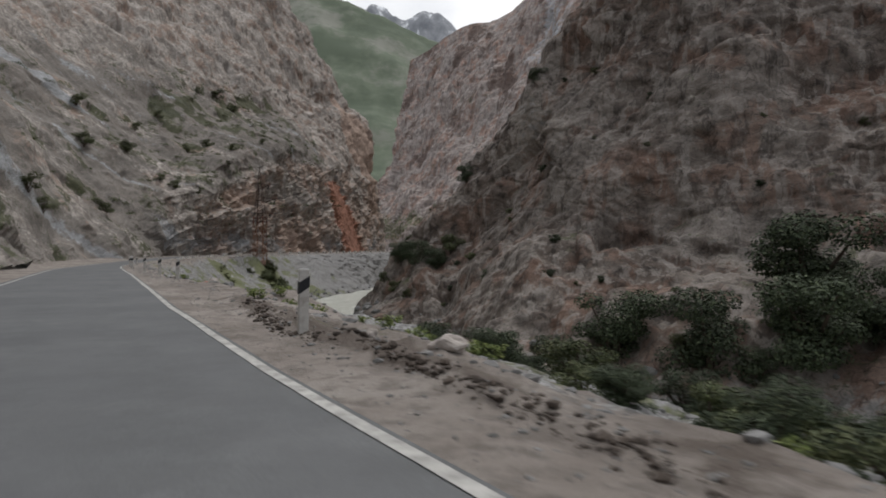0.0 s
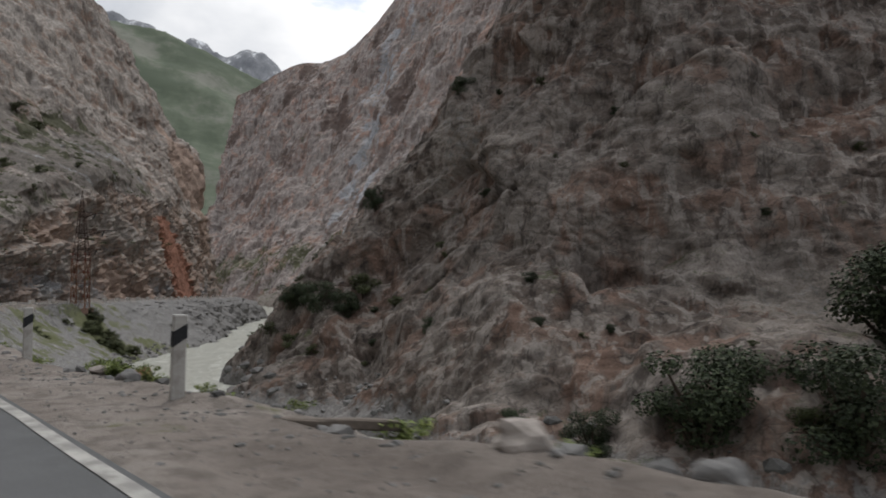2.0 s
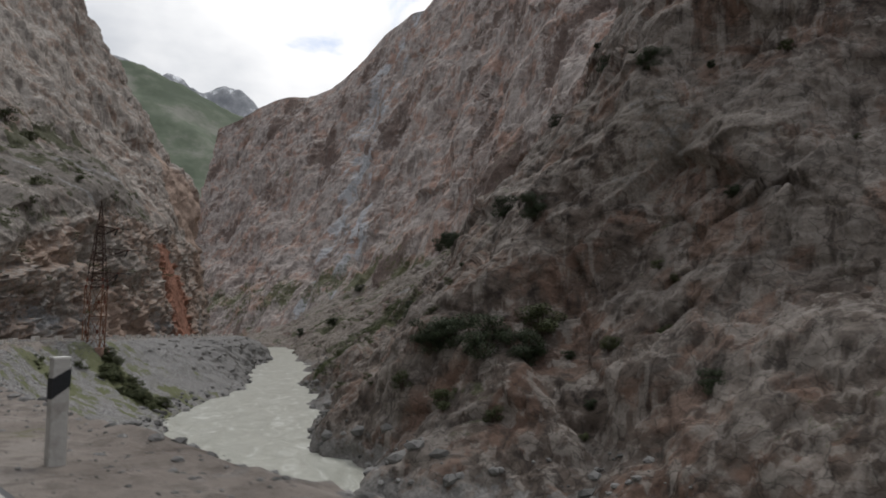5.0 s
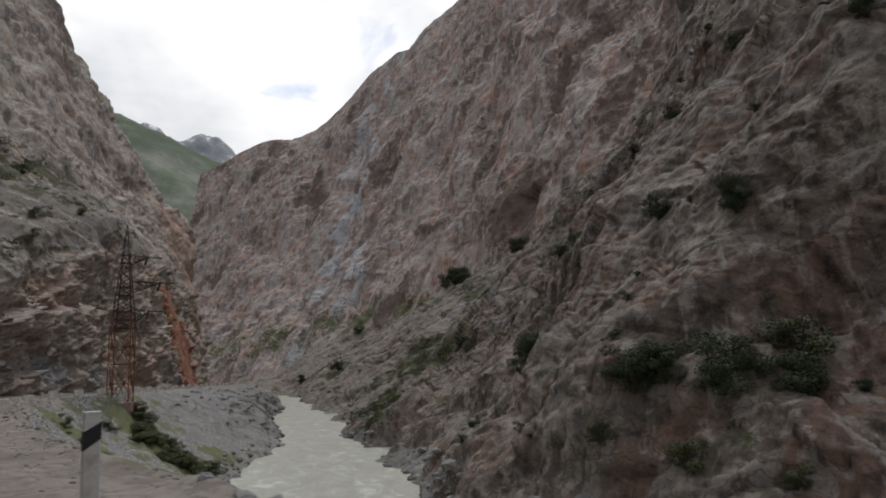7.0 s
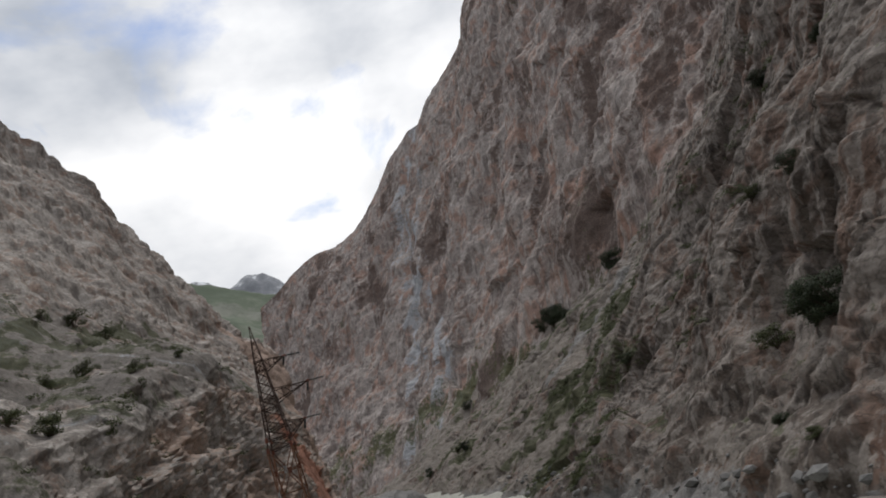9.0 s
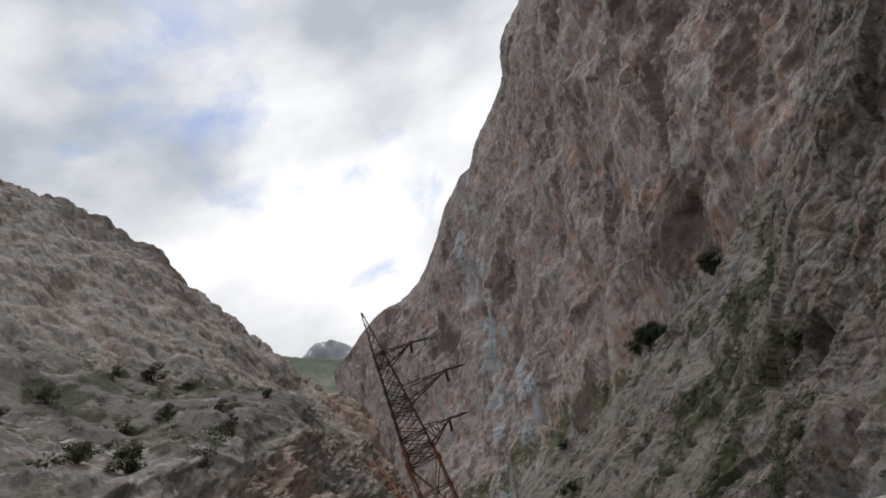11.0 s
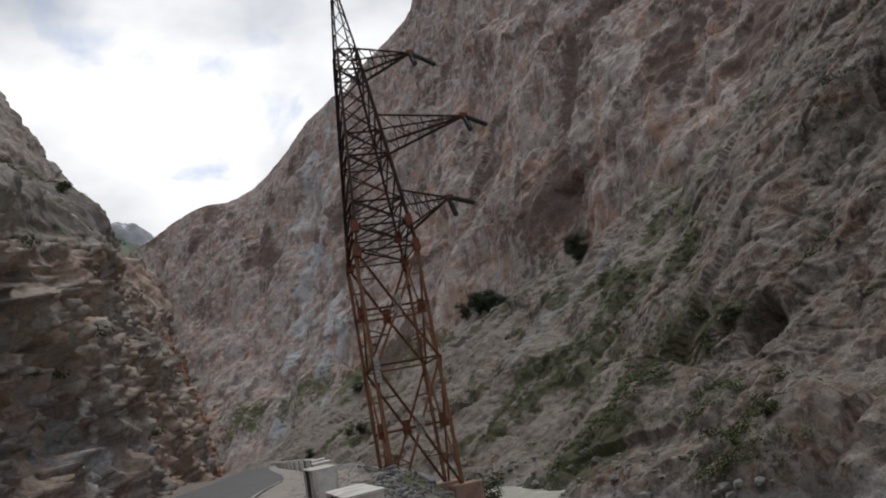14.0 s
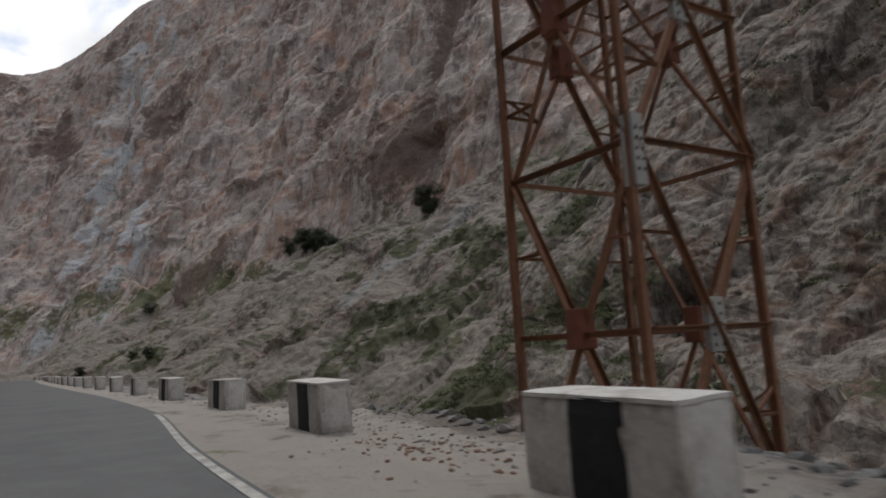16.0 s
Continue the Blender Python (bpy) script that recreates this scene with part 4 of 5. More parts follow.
PALE_STONE = stain_material("pale_stone", (0.4, 0.36, 0.33), (0.24, 0.21, 0.19), (0.52, 0.49, 0.46), 1.5)
OLD_WOOD = stain_material("grey_old_timber", (0.2, 0.17, 0.145), (0.09, 0.075, 0.065), (0.3, 0.27, 0.24), 2.5)


def leaf_material(name, base, light):
    m, t, b = material(name)
    info, geo = node(t, "ShaderNodeObjectInfo"), node(t, "ShaderNodeNewGeometry")
    col = ramp(t, geo.outputs["Random Per Island"], [(0, tuple(v * 0.55 for v in base)), (0.6, base), (1, light)])
    col = blend(t, 1.0, col, ramp(t, info.outputs["Random"], [(0, grey(0.7)), (1, grey(1.0))]), "MULTIPLY")
    t.links.new(col, b.inputs["Base Color"])
    b.inputs["Roughness"].default_value = 0.7
    return m


LEAF_DARK = leaf_material("dark_green_leaves", (0.041, 0.058, 0.029), (0.076, 0.098, 0.047))
LEAF_OLIVE = leaf_material("olive_leaves", (0.078, 0.095, 0.038), (0.135, 0.148, 0.064))
LEAF_BRIGHT = leaf_material("yellow_green_leaves", (0.17, 0.22, 0.06), (0.32, 0.36, 0.13))
TWIG = stain_material("brown_bark", (0.09, 0.07, 0.055), (0.05, 0.04, 0.03), (0.13, 0.1, 0.08), 6.0)


# ---- guide posts ----
def build_guide_post():
    ob = thing("guide_post", "dusty white concrete guide post with a slanted black band", "guide post", "guide posts along the road")
    bm = bmesh.new()
    box(bm, (0.17, 0.13, 1.2), (0, 0, 0.45), bevel=0.012, taper=0.94)
    part("shaft", bm, POST_PAINT, ob)
    bm = bmesh.new()
    for dz, x0, x1, y in ((0, -0.086, 0.086, -0.066), ):
        lo, hi = (0.66, 0.78), (0.86, 0.98)
        ring = [(x0, y, lo[0]), (x1, y, lo[1]), (x1, y, hi[1] - 0.02), (x0, y, hi[0])]
        front = [bm.verts.new(c) for c in ring]
        back = [bm.verts.new((c[0], 0.066, c[2])) for c in ring]
        bm.faces.new(front)
        bm.faces.new(back[::-1])
        for k in range(4):
            bm.faces.new((front[k], back[k], back[(k + 1) % 4], front[(k + 1) % 4]))
    bmesh.ops.recalc_face_normals(bm, faces=bm.faces)
    part("black_band", bm, BLACK_PAINT, ob, "slanted black painted band")
    bm = bmesh.new()
    box(bm, (0.166, 0.126, 0.025), (0, 0, 1.06), bevel=0.008)
    part("cap", bm, WHITEWASH, ob, "worn white top")
    return ob


def road_pose(y, off, turn=0.0, dz=0.0, lean=(0, 0)):
    x, yy, head = lane_at(y, off)
    return pose(x, yy, float(along(ROAD_Z, y)) + dz, lean[0], lean[1], head - 90 + turn)


first_post = build_guide_post()
POSTS = [(15.6, 3.05, 1.02), (37.3, 3.2, 1.0), (44.5, 2.92, 1.03), (53.4, 2.5, 1.05), (60.9, 1.85, 1.0), (69, 1.8, 1.0), (77, 1.85, 1.0), (84.5, 1.9, 1.0), (92.6, 2.14, 0.98)]
rnd = random.Random(5)
for k, (y, off, h) in enumerate(POSTS):
    m = road_pose(y, off, rnd.uniform(-6, 6), -0.06, (rnd.uniform(-1.5, 1.5), rnd.uniform(-2, 2))) @ Matrix.Diagonal((1, 1, h, 1))
    if k == 0:
        first_post.matrix_world = m
        first_post.scale = (1, 1, h)
    else:
        c = copy_thing(first_post, road_pose(y, off, rnd.uniform(-6, 6), -0.06, (rnd.uniform(-1.5, 1.5), rnd.uniform(-2, 2))))
        c.scale = (1, 1, h)


# ---- parapet blocks ----
def worn_box(size, seed, cuts=7, depth=0.012, at=(0, 0, 0)):
    bm = bmesh.new()
    bmesh.ops.create_cube(bm, size=1.0)
    bmesh.ops.subdivide_edges(bm, edges=bm.edges[:], cuts=cuts, use_grid_fill=True)
    for v in bm.verts:
        c = Vector((v.co.x * size[0], v.co.y * size[1], v.co.z * size[2]))
        r = [abs(v.co[k]) > 0.49 for k in range(3)]
        if sum(r) >= 2:
            c -= Vector([math.copysign(0.006 + 0.03 * abs(noise.noise(c * 3 + Vector((seed, 0, 0)))), c[k]) if r[k] else 0 for k in range(3)])
        c += Vector(at)
        c += Vector([noise.noise(c * 2.3 + Vector((seed + 9 * k, 3, k))) * depth for k in range(3)])
        v.co = c
    return bm


def build_parapet_block(seed):
    ob = thing("parapet_block", "whitewashed concrete roadside block with a black painted stripe", "parapet block", "parapet blocks along the road")
    part("body", worn_box((0.64, 1.86, 1.1), seed, at=(0, 0, 0.28)), CONCRETE, ob, "chipped stained grey concrete body")
    part("top_coat", worn_box((0.644, 1.864, 0.05), seed, at=(0, 0, 0.812)), WHITEWASH, ob, "thick white paint on the top")
    part("stripe", worn_box((0.075, 0.66, 0.98), seed, 6, at=(-0.298, -0.05, 0.32)), BLACK_PAINT, ob, "black painted stripe")
    part("end_coat", worn_box((0.54, 0.06, 0.85), seed, 6, at=(0.0, -0.907, 0.36)), WHITEWASH, ob, "patchy white paint on the end")
    return ob


BLOCKS = [(148.5, 3.6), (155.4, 3.6), (162.2, 3.5), (169, 3.45), (174.9, 3.2), (182.45, 3.68), (189.5, 4.4), (198.0, 4.6), (206.4, 4.5)] + [(214.9 + 8.5 * k, 4.4) for k in range(20)]
first_blocks = [build_parapet_block(k * 7.3) for k in range(3)]
for k, (y, off) in enumerate(BLOCKS):
    m = road_pose(y - 0.38, off, rnd.uniform(-3, 3), (-0.48 if y < 172 else -0.33 if y < 178 else -0.08 if y < 185 else -0.02) + rnd.uniform(-0.04, 0.03), (rnd.uniform(-1.5, 1.5), rnd.uniform(-2, 2)))
    if k < 3:
        first_blocks[k].matrix_world = m
    else:
        copy_thing(first_blocks[k % 3], m)


# ---- power line tower ----
def bar(name, a, b, size, mat, parent, facing=(0, 0, 1), label=""):
    """A steel angle from a to b."""
    a, b = Vector(a), Vector(b)
    d = (b - a).normalized()
    u = d.cross(Vector(facing))
    if u.length < 0.05:
        u = d.cross(Vector((1, 0.3, 0)))
    u.normalize()
    w = d.cross(u)
    t = size * 0.22
    bm = bmesh.new()
    ring = [(0, 0), (size, 0), (size, t), (t, t), (t, size), (0, size)]
    r0 = [bm.verts.new(a + u * p + w * q) for p, q in ring]
    r1 = [bm.verts.new(b + u * p + w * q) for p, q in ring]
    for k in range(6):
        bm.faces.new((r0[k], r0[(k + 1) % 6], r1[(k + 1) % 6], r1[k]))
    bm.faces.new(r0[::-1])
    bm.faces.new(r1)
    bmesh.ops.recalc_face_normals(bm, faces=bm.faces)
    return part(name, bm, mat, parent, label)


def build_tower():
    ob = thing("power_line_tower", "rusty steel lattice power line tower on a concrete footing", "pylon")
    base_z, waist, head, tip = -1.6, 9.1, 19.6, 23.9

    def half(z):
        if z <= waist:
            return 1.38
        if z <= head:
            return 1.36 + (0.5 - 1.36) * (z - waist) / (head - waist)
        return 0.5 + (0.05 - 0.5) * (z - head) / (tip - head)

    def corner(k, z):
        h = half(z)
        sx, sy = ((-1, -1), (1, -1), (1, 1), (-1, 1))[k % 4]
        return Vector((sx * h, sy * h, z))

    for k in range(4):
        bar("leg", corner(k, base_z), corner(k, 4.2), 0.17, RUST, ob, label="orange-brown rusty leg")
        bar("leg", corner(k, 4.2), corner(k, waist), 0.15, RUST, ob, label="orange-brown rusty leg")
        bar("upper_leg", corner(k, waist), corner(k, head), 0.13, DARK_RUST, ob)
        bar("peak_leg", corner(k, head), corner(k, tip), 0.075, DARK_RUST, ob)
    # each face: braces meet at a node between the legs, part to the legs, and meet again below
    joints = (waist, 4.1, base_z + 0.25)
    for node_z, above, below in ((6.5, joints[0], joints[1]), (1.4, joints[1], joints[2])):
        for k in range(4):
            mid = (corner(k, node_z) + corner(k + 1, node_z)) / 2
            for c in (k, k + 1):
                bar("brace", corner(c, above), mid, 0.1, RUST, ob)
                bar("brace", mid, corner(c, below), 0.1, RUST, ob)
                bar("stay", corner(c, (above + node_z) / 2), corner(c, above).lerp(mid, 0.5), 0.05, RUST, ob)
                bar("stay", corner(c, (below + node_z) / 2), corner(c, below).lerp(mid, 0.5), 0.05, RUST, ob)
                bar("stay", corner(c, node_z - 0.9), corner(c, below).lerp(mid, 0.5), 0.045, RUST, ob)
            bar("strut", corner(k, node_z), corner(k + 1, node_z), 0.09, RUST, ob)
            bar("strut", corner(k, below), corner(k + 1, below), 0.085, RUST, ob)
            if k in (1, 2, 3):
                bm = bmesh.new()
                box(bm, (0.34, 0.34, 0.62), mid + Vector((0, 0, 0.05)), (0, 0, 0), 0.02, 0.85)
                part("node_plate", bm, RED_RUST, ob, "red oxide node plate")
        bar("cross_stay", (corner(0, node_z) + corner(1, node_z)) / 2, (corner(2, node_z) + corner(3, node_z)) / 2, 0.06, RUST, ob)
        bar("cross_stay", (corner(1, node_z) + corner(2, node_z)) / 2, (corner(3, node_z) + corner(0, node_z)) / 2, 0.06, RUST, ob)
    upper = np.linspace(waist, head, 10)
    for a, b in zip(upper, upper[1:]):
        for k in range(4):
            bar("lattice", corner(k, a), corner(k + 1, b), 0.065, DARK_RUST, ob)
            bar("lattice", corner(k + 1, a), corner(k, b), 0.065, DARK_RUST, ob)
    for z in (upper[0], upper[1], upper[2], upper[4], upper[5], upper[8], upper[9]):
        for k in range(4):
            bar("strut", corner(k, z), corner(k + 1, z), 0.075, DARK_RUST, ob)
        bar("cross_stay", corner(0, z), corner(2, z), 0.06, DARK_RUST, ob)
        bar("cross_stay", corner(1, z), corner(3, z), 0.06, DARK_RUST, ob)
    peak = np.linspace(head, tip, 6)
    for a, b in zip(peak, peak[1:-1]):
        for k in range(4):
            bar("lattice", corner(k, a), corner(k + 1, b), 0.045, DARK_RUST, ob)
    bm = bmesh.new()
    box(bm, (0.16, 0.3, 0.18), (0, 0, tip + 0.05), bevel=0.02)
    part("peak_cap", bm, DARK_RUST, ob)
    for k in range(4):
        for z in (waist, upper[1]):
            bm = bmesh.new()
            c = corner(k, z)
            box(bm, (0.34, 0.34, 0.55), (c.x * 0.97, c.y * 0.97, c.z), (0, 0, 0), 0.02, 0.8)
            part("gusset", bm, RED_RUST, ob, "red oxide joint plate")
    # pale bolted splice plates on the legs
    for c, wide, deep, tall in ((corner(0, 3.9), 0.23, 0.23, 1.05), ((corner(0, 6.55) + corner(1, 6.55)) / 2, 0.36, 0.12, 0.8), ((corner(0, 1.4) + corner(1, 1.4)) / 2, 0.36, 0.12, 0.8)):
        bm = bmesh.new()
        box(bm, (wide, deep, tall), (c.x * 0.985, c.y * 0.985, c.z), (0, 0, 0), 0.012)
        plate = part("splice_plate", bm, PLATE, ob, "pale steel splice plate with bolt holes")
        for j in range(5):
            for s in (-1, 1):
                bm = bmesh.new()
                box(bm, (0.035, deep + 0.035, 0.05), (c.x * 0.985 + s * wide * 0.25, c.y * 0.985, c.z - 0.3 + j * 0.15), bevel=0.006)
                part("bolt", bm, DARK_RUST, plate)
    # arms toward the river
    for z, reach, drop in ((11.2, 3.5, 1.15), (15.2, 5.0, 0.9), (19.0, 3.1, 0.75)):
        tip_p = Vector((reach, -0.2 * reach, z + 0.15))
        for s in (1, 2):
            lo, hi = corner(s, z - drop), corner(s, z + 0.6)
            bar("crossarm", lo, tip_p, 0.095, DARK_RUST, ob)
            bar("crossarm", hi, tip_p, 0.07, DARK_RUST, ob)
            for u in (0.25, 0.5, 0.75):
                bar("crossarm_lattice", lo.lerp(tip_p, u), hi.lerp(tip_p, max(u - 0.22, 0)), 0.045, DARK_RUST, ob)
                bar("crossarm_lattice", lo.lerp(tip_p, u), hi.lerp(tip_p, u), 0.045, DARK_RUST, ob)
        for u in (0.3, 0.6, 0.85):
            bar("crossarm_lattice", corner(1, z - drop).lerp(tip_p, u), corner(2, z - drop).lerp(tip_p, u), 0.045, DARK_RUST, ob)
        bm = bmesh.new()
        box(bm, (0.4, 0.34, 0.2), tip_p, bevel=0.03)
        part("arm_tip", bm, RED_RUST, ob, "red oxide arm end plate")
        for way, ln in ((Vector((0.8, 0.6, 0.02)), 1.9), (Vector((-0.1, -0.62, -0.75)), 1.4)):
            bm = bmesh.new()
            prof, zz = [(0.02, 0.0), (0.02, 0.12)], 0.12
            n = 9 if ln > 1.3 else 7
            for j in range(n):
                prof += [(0.035, zz), (0.13, zz + 0.05), (0.13, zz + 0.07), (0.04, zz + 0.09)]
                zz += ln / n
            prof += [(0.02, zz), (0.02, zz + 0.12)]
            lathe(bm, prof, 10, tip_p + way.normalized() * 0.12, way.normalized())
            part("insulator", bm, GLASS_DARK, ob, "dark ribbed insulator string")
    for k in range(4):
        c = corner(k, base_z)
        bm = bmesh.new()
        box(bm, (1.25, 1.25, 1.6), (c.x, c.y, base_z - 0.4), bevel=0.06, taper=0.9)
        part("footing", bm, RED_CONCRETE, ob, "reddish stained concrete footing")
    ob.matrix_world = pose(-54.05, 191.45, 0, 0, 0, -8)
    return ob


build_tower()


# ---- plants ----
def leaf_cloud(bm, centre, radii, count, size, r, up=0.0):
    for _ in range(count):
        d = Vector((r.gauss(0, 1), r.gauss(0, 1), r.gauss(0, 1))).normalized() * r.uniform(0.35, 1.0) ** 0.5
        c = Vector(centre) + Vector((d.x * radii[0], d.y * radii[1], d.z * radii[2]))
        n = (d + Vector((r.uniform(-0.8, 0.8), r.uniform(-0.8, 0.8), r.uniform(-0.3, 0.9) + up))).normalized()
        u = n.orthogonal().normalized()
        u.rotate(Matrix.Rotation(r.uniform(0, 6.28), 3, n))
        w = n.cross(u)
        s = size * r.uniform(0.6, 1.4)
        q = [c - u * s * 0.5, c + w * s * 0.42 + n * s * 0.12, c + u * s * 0.6, c - w * s * 0.42 + n * s * 0.12]
        bm.faces.new([bm.verts.new(p) for p in q])


def stem(bm, a, b, r0, r1, sides=5):
    a, b = Vector(a), Vector(b)
    d = (b - a).normalized()
    u = d.orthogonal().normalized()
    w = d.cross(u)
    rings = [[bm.verts.new(p + (u * math.cos(6.283 * k / sides) + w * math.sin(6.283 * k / sides)) * r) for k in range(sides)] for p, r in ((a, r0), (b, r1))]
    for k in range(sides):
        bm.faces.new((rings[0][k], rings[0][(k + 1) % sides], rings[1][(k + 1) % sides], rings[1][k]))
    bm.faces.new(rings[1])


def build_shrub(seed, leaf, clumps, label, name="shrub"):
    """A bush one metre high: forked stems and uneven clumps of leaves."""
    r = random.Random(seed)
    ob = thing(name, label, "shrub", "shrubs on the slopes")
    wood, crown = bmesh.new(), bmesh.new()
    for k in range(clumps):
        a = r.uniform(0, 6.28)
        d = r.uniform(0.05, 0.42)
        top = Vector((math.cos(a) * d, math.sin(a) * d, r.uniform(0.12, 0.82)))
        knee = Vector((top.x * 0.4, top.y * 0.4, top.z * 0.45))
        stem(wood, (r.uniform(-0.04, 0.04), r.uniform(-0.04, 0.04), -0.15), knee, 0.03, 0.02)
        stem(wood, knee, top, 0.02, 0.006)
        rad = r.uniform(0.13, 0.25)
        many, leaf_size = (15000, 0.027) if leaf == LEAF_DARK else (5600, 0.043)
        leaf_cloud(crown, top, (rad * 1.15, rad * 1.15, rad * 0.85), int(many * rad * rad + 60), leaf_size, r, 0.3)
    part("stem", wood, TWIG, ob)
    part("crown", crown, leaf, ob)
    return ob


SHRUBS = [build_shrub(3, LEAF_DARK, 15, "dense dark green shrub rooted in the rock"), build_shrub(4, LEAF_DARK, 12, "uneven dark green bush among stones"),
          build_shrub(5, LEAF_OLIVE, 7, "low olive green shrub on dry scree"), build_shrub(6, LEAF_OLIVE, 9, "grey-green bush on the stony slope")]
used_shrubs = set()


def ground_point(grid, x, y, z):
    flat = grid.reshape(-1, 3)
    k = np.argmin(((flat - np.array([x, y, z])) ** 2).sum(1))
    return flat[k]


def plant(kind, p, size, r, wide=1.15):
    m = pose(p[0], p[1], p[2] - 0.06 * size, 0, 0, r.uniform(0, 360))
    if kind in used_shrubs:
        c = copy_thing(SHRUBS[kind], m)
    else:
        used_shrubs.add(kind)
        c = SHRUBS[kind]
        c.matrix_world = m
    c.scale = (size * wide * r.uniform(0.9, 1.2), size * wide * r.uniform(0.9, 1.2), size)


rs = random.Random(11)
# larger shrubs on the right bank: place and height
for x, y, z, h, kind in [(14, 70, -11, 7.5, 0), (20, 66, -11, 8.5, 1), (31, 72, -7, 10, 0), (7, 75, -11, 4, 1), (26, 62, -9, 8, 0), (22, 62, -10, 3.5, 1), (34, 60, -9, 7, 0), (40, 66, -6, 7.5, 1), (16, 66, -10, 2.4, 3), (30, 66, -8, 5, 1), (36, 54, -9, 6, 0), (44, 58, -8, 8, 1),
                         (3, 80, -9, 1.8, 0), (-6, 121, -1.5, 4.2, 0), (-8, 125, -1.5, 5, 1), (-11, 131, -1, 4.2, 0), (-9, 129, -1, 3.4, 1), (-3, 123, 1, 4, 3), (0, 131, 14, 3.2, 0), (1, 143, 17, 3.4, 1), (4, 104, -4, 2.2, 1), (0, 116, -0.5, 1.7, 3), (4, 113, 0.5, 1.6, 2), (-12, 124, -7, 2.6, 3), (-10, 118, -7, 1.8, 2),
                         (17, 159, 35, 2.6, 1), (13, 126, 31, 3, 0), (3, 171, 23, 3, 1), (15, 170, 35, 3, 0), (-5, 159, 1, 4.2, 1), (-5, 163, 2, 5, 0), (-1, 175, 1, 3.4, 3), (-14, 131, -5, 2.4, 2), (22, 151, 41, 3, 1), (36, 204, 48, 3.4, 0), (3, 179, 24, 2.6, 3),
                         (-9, 215, -4, 2, 3), (9, 236, 10, 2.4, 1), (28, 483, 6, 5, 0), (13, 533, 0, 6, 1), (28, 509, 7, 4, 3), (65, 603, 34, 7, 1)]:
    plant(kind, ground_point(grid_right, x, y, z), h, rs)
# a thicket where the slope meets the mountain face
for x, y, z, h in [(97, 494, 56, 10), (99, 484, 56, 12), (99, 474, 55, 12), (96, 462, 54, 10), (94, 450, 52, 8), (97, 384, 56, 12)]:
    plant(rs.choice((0, 1)), ground_point(grid_far, x, y, z), h, rs)
# scattered low growth on the right slope
flat_r = grid_right.reshape(-1, 3)
steep_r = steepness(grid_right)
pick = np.where((flat_r[:, 1] > 195) & (flat_r[:, 1] < 470) & (flat_r[:, 2] > -6) & (flat_r[:, 2] < 62) & (fbm(flat_r / 18 + 12, 3) > 0.08))[0]
tufts = [flat_r[k] for k in RNG.choice(pick, 420, replace=False)]
for c in GREEN_SPOTS:
    near_spot = np.where(((flat_r - np.array(c)) ** 2).sum(1) < 7.5 ** 2)[0]
    tufts += [flat_r[k] for k in RNG.choice(near_spot, min(22, len(near_spot)), replace=False)]
pick = np.where((flat_r[:, 1] > 60) & (flat_r[:, 1] < 180) & (flat_r[:, 2] > -8) & (flat_r[:, 2] < 60) & (flat_r[:, 0] < 60) & (steep_r < 0.42))[0]
for k in RNG.choice(pick, 46, replace=False):
    plant(rs.choice((0, 2, 3)), flat_r[k], rs.uniform(0.5, 1.4), rs, 1.3)
# left slope
for x, y, z, h in [(-92, 173, 28, 5), (-89.6, 190, 29, 5), (-74, 130, 10, 4), (-78, 155, 11, 4.5), (-86, 229, 37, 4), (-84, 238, 39, 4.5), (-100, 222, 42, 4), (-77.6, 193, 19, 3.6), (-76, 125, 12.5, 4.5), (-103, 190, 42, 5), (-73, 263, 40, 3), (-99, 238, 51, 3.5), (-97, 291, 66, 6), (-74, 197, 17.6, 2.4), (-101, 280, 66, 4), (-91, 295, 63, 5), (-78, 243, 40, 3), (-71, 227, 30.6, 2), (-81, 191, 21, 3)]:
    plant(rs.choice((2, 3)), ground_point(grid_left, x, y, z), h * 0.85, rs)
flat_l = grid_left.reshape(-1, 3)
pick = np.where((flat_l[:, 1] > 60) & (flat_l[:, 1] < 330) & (flat_l[:, 2] > 4) & (flat_l[:, 2] < 90) & (steepness(grid_left) < 0.55))[0]
tufts += [flat_l[k] for k in RNG.choice(pick, 260, replace=False)]


def build_scrub(points):
    """Low cushions of scrub too small and far off to tell apart."""
    r = random.Random(31)
    vs, fs = [], []
    for p in points:
        s = r.uniform(0.45, 1.5)
        for _ in range(150):
            d = Vector((r.gauss(0, 1), r.gauss(0, 1), abs(r.gauss(0, 0.7)))).normalized() * r.uniform(0.3, 1.0)
            c = Vector(p) + Vector((d.x * s * 1.3, d.y * s * 1.3, d.z * s * 0.8))
            n = (d + Vector((r.uniform(-1, 1), r.uniform(-1, 1), r.uniform(0, 1)))).normalized()
            u = n.orthogonal().normalized()
            w = n.cross(u)
            k = len(vs)
            h = s * r.uniform(0.06, 0.13)
            vs += [c - u * h, c + w * h * 0.8 + n * h * 0.2, c + u * h * 1.1, c - w * h * 0.8 + n * h * 0.2]
            fs.append((k, k + 1, k + 2, k + 3))
    me = bpy.data.meshes.new("scrub")
    me.from_pydata([tuple(v) for v in vs], [], fs)
    me.materials.append(LEAF_OLIVE)
    return tagged(new("scrub", me), "low olive scrub dotted over the scree slopes", "scrub", kind="stuff")


build_scrub(tufts)
# growth over the edge of the verge
flat_v = grid_verge.reshape(-1, 3)
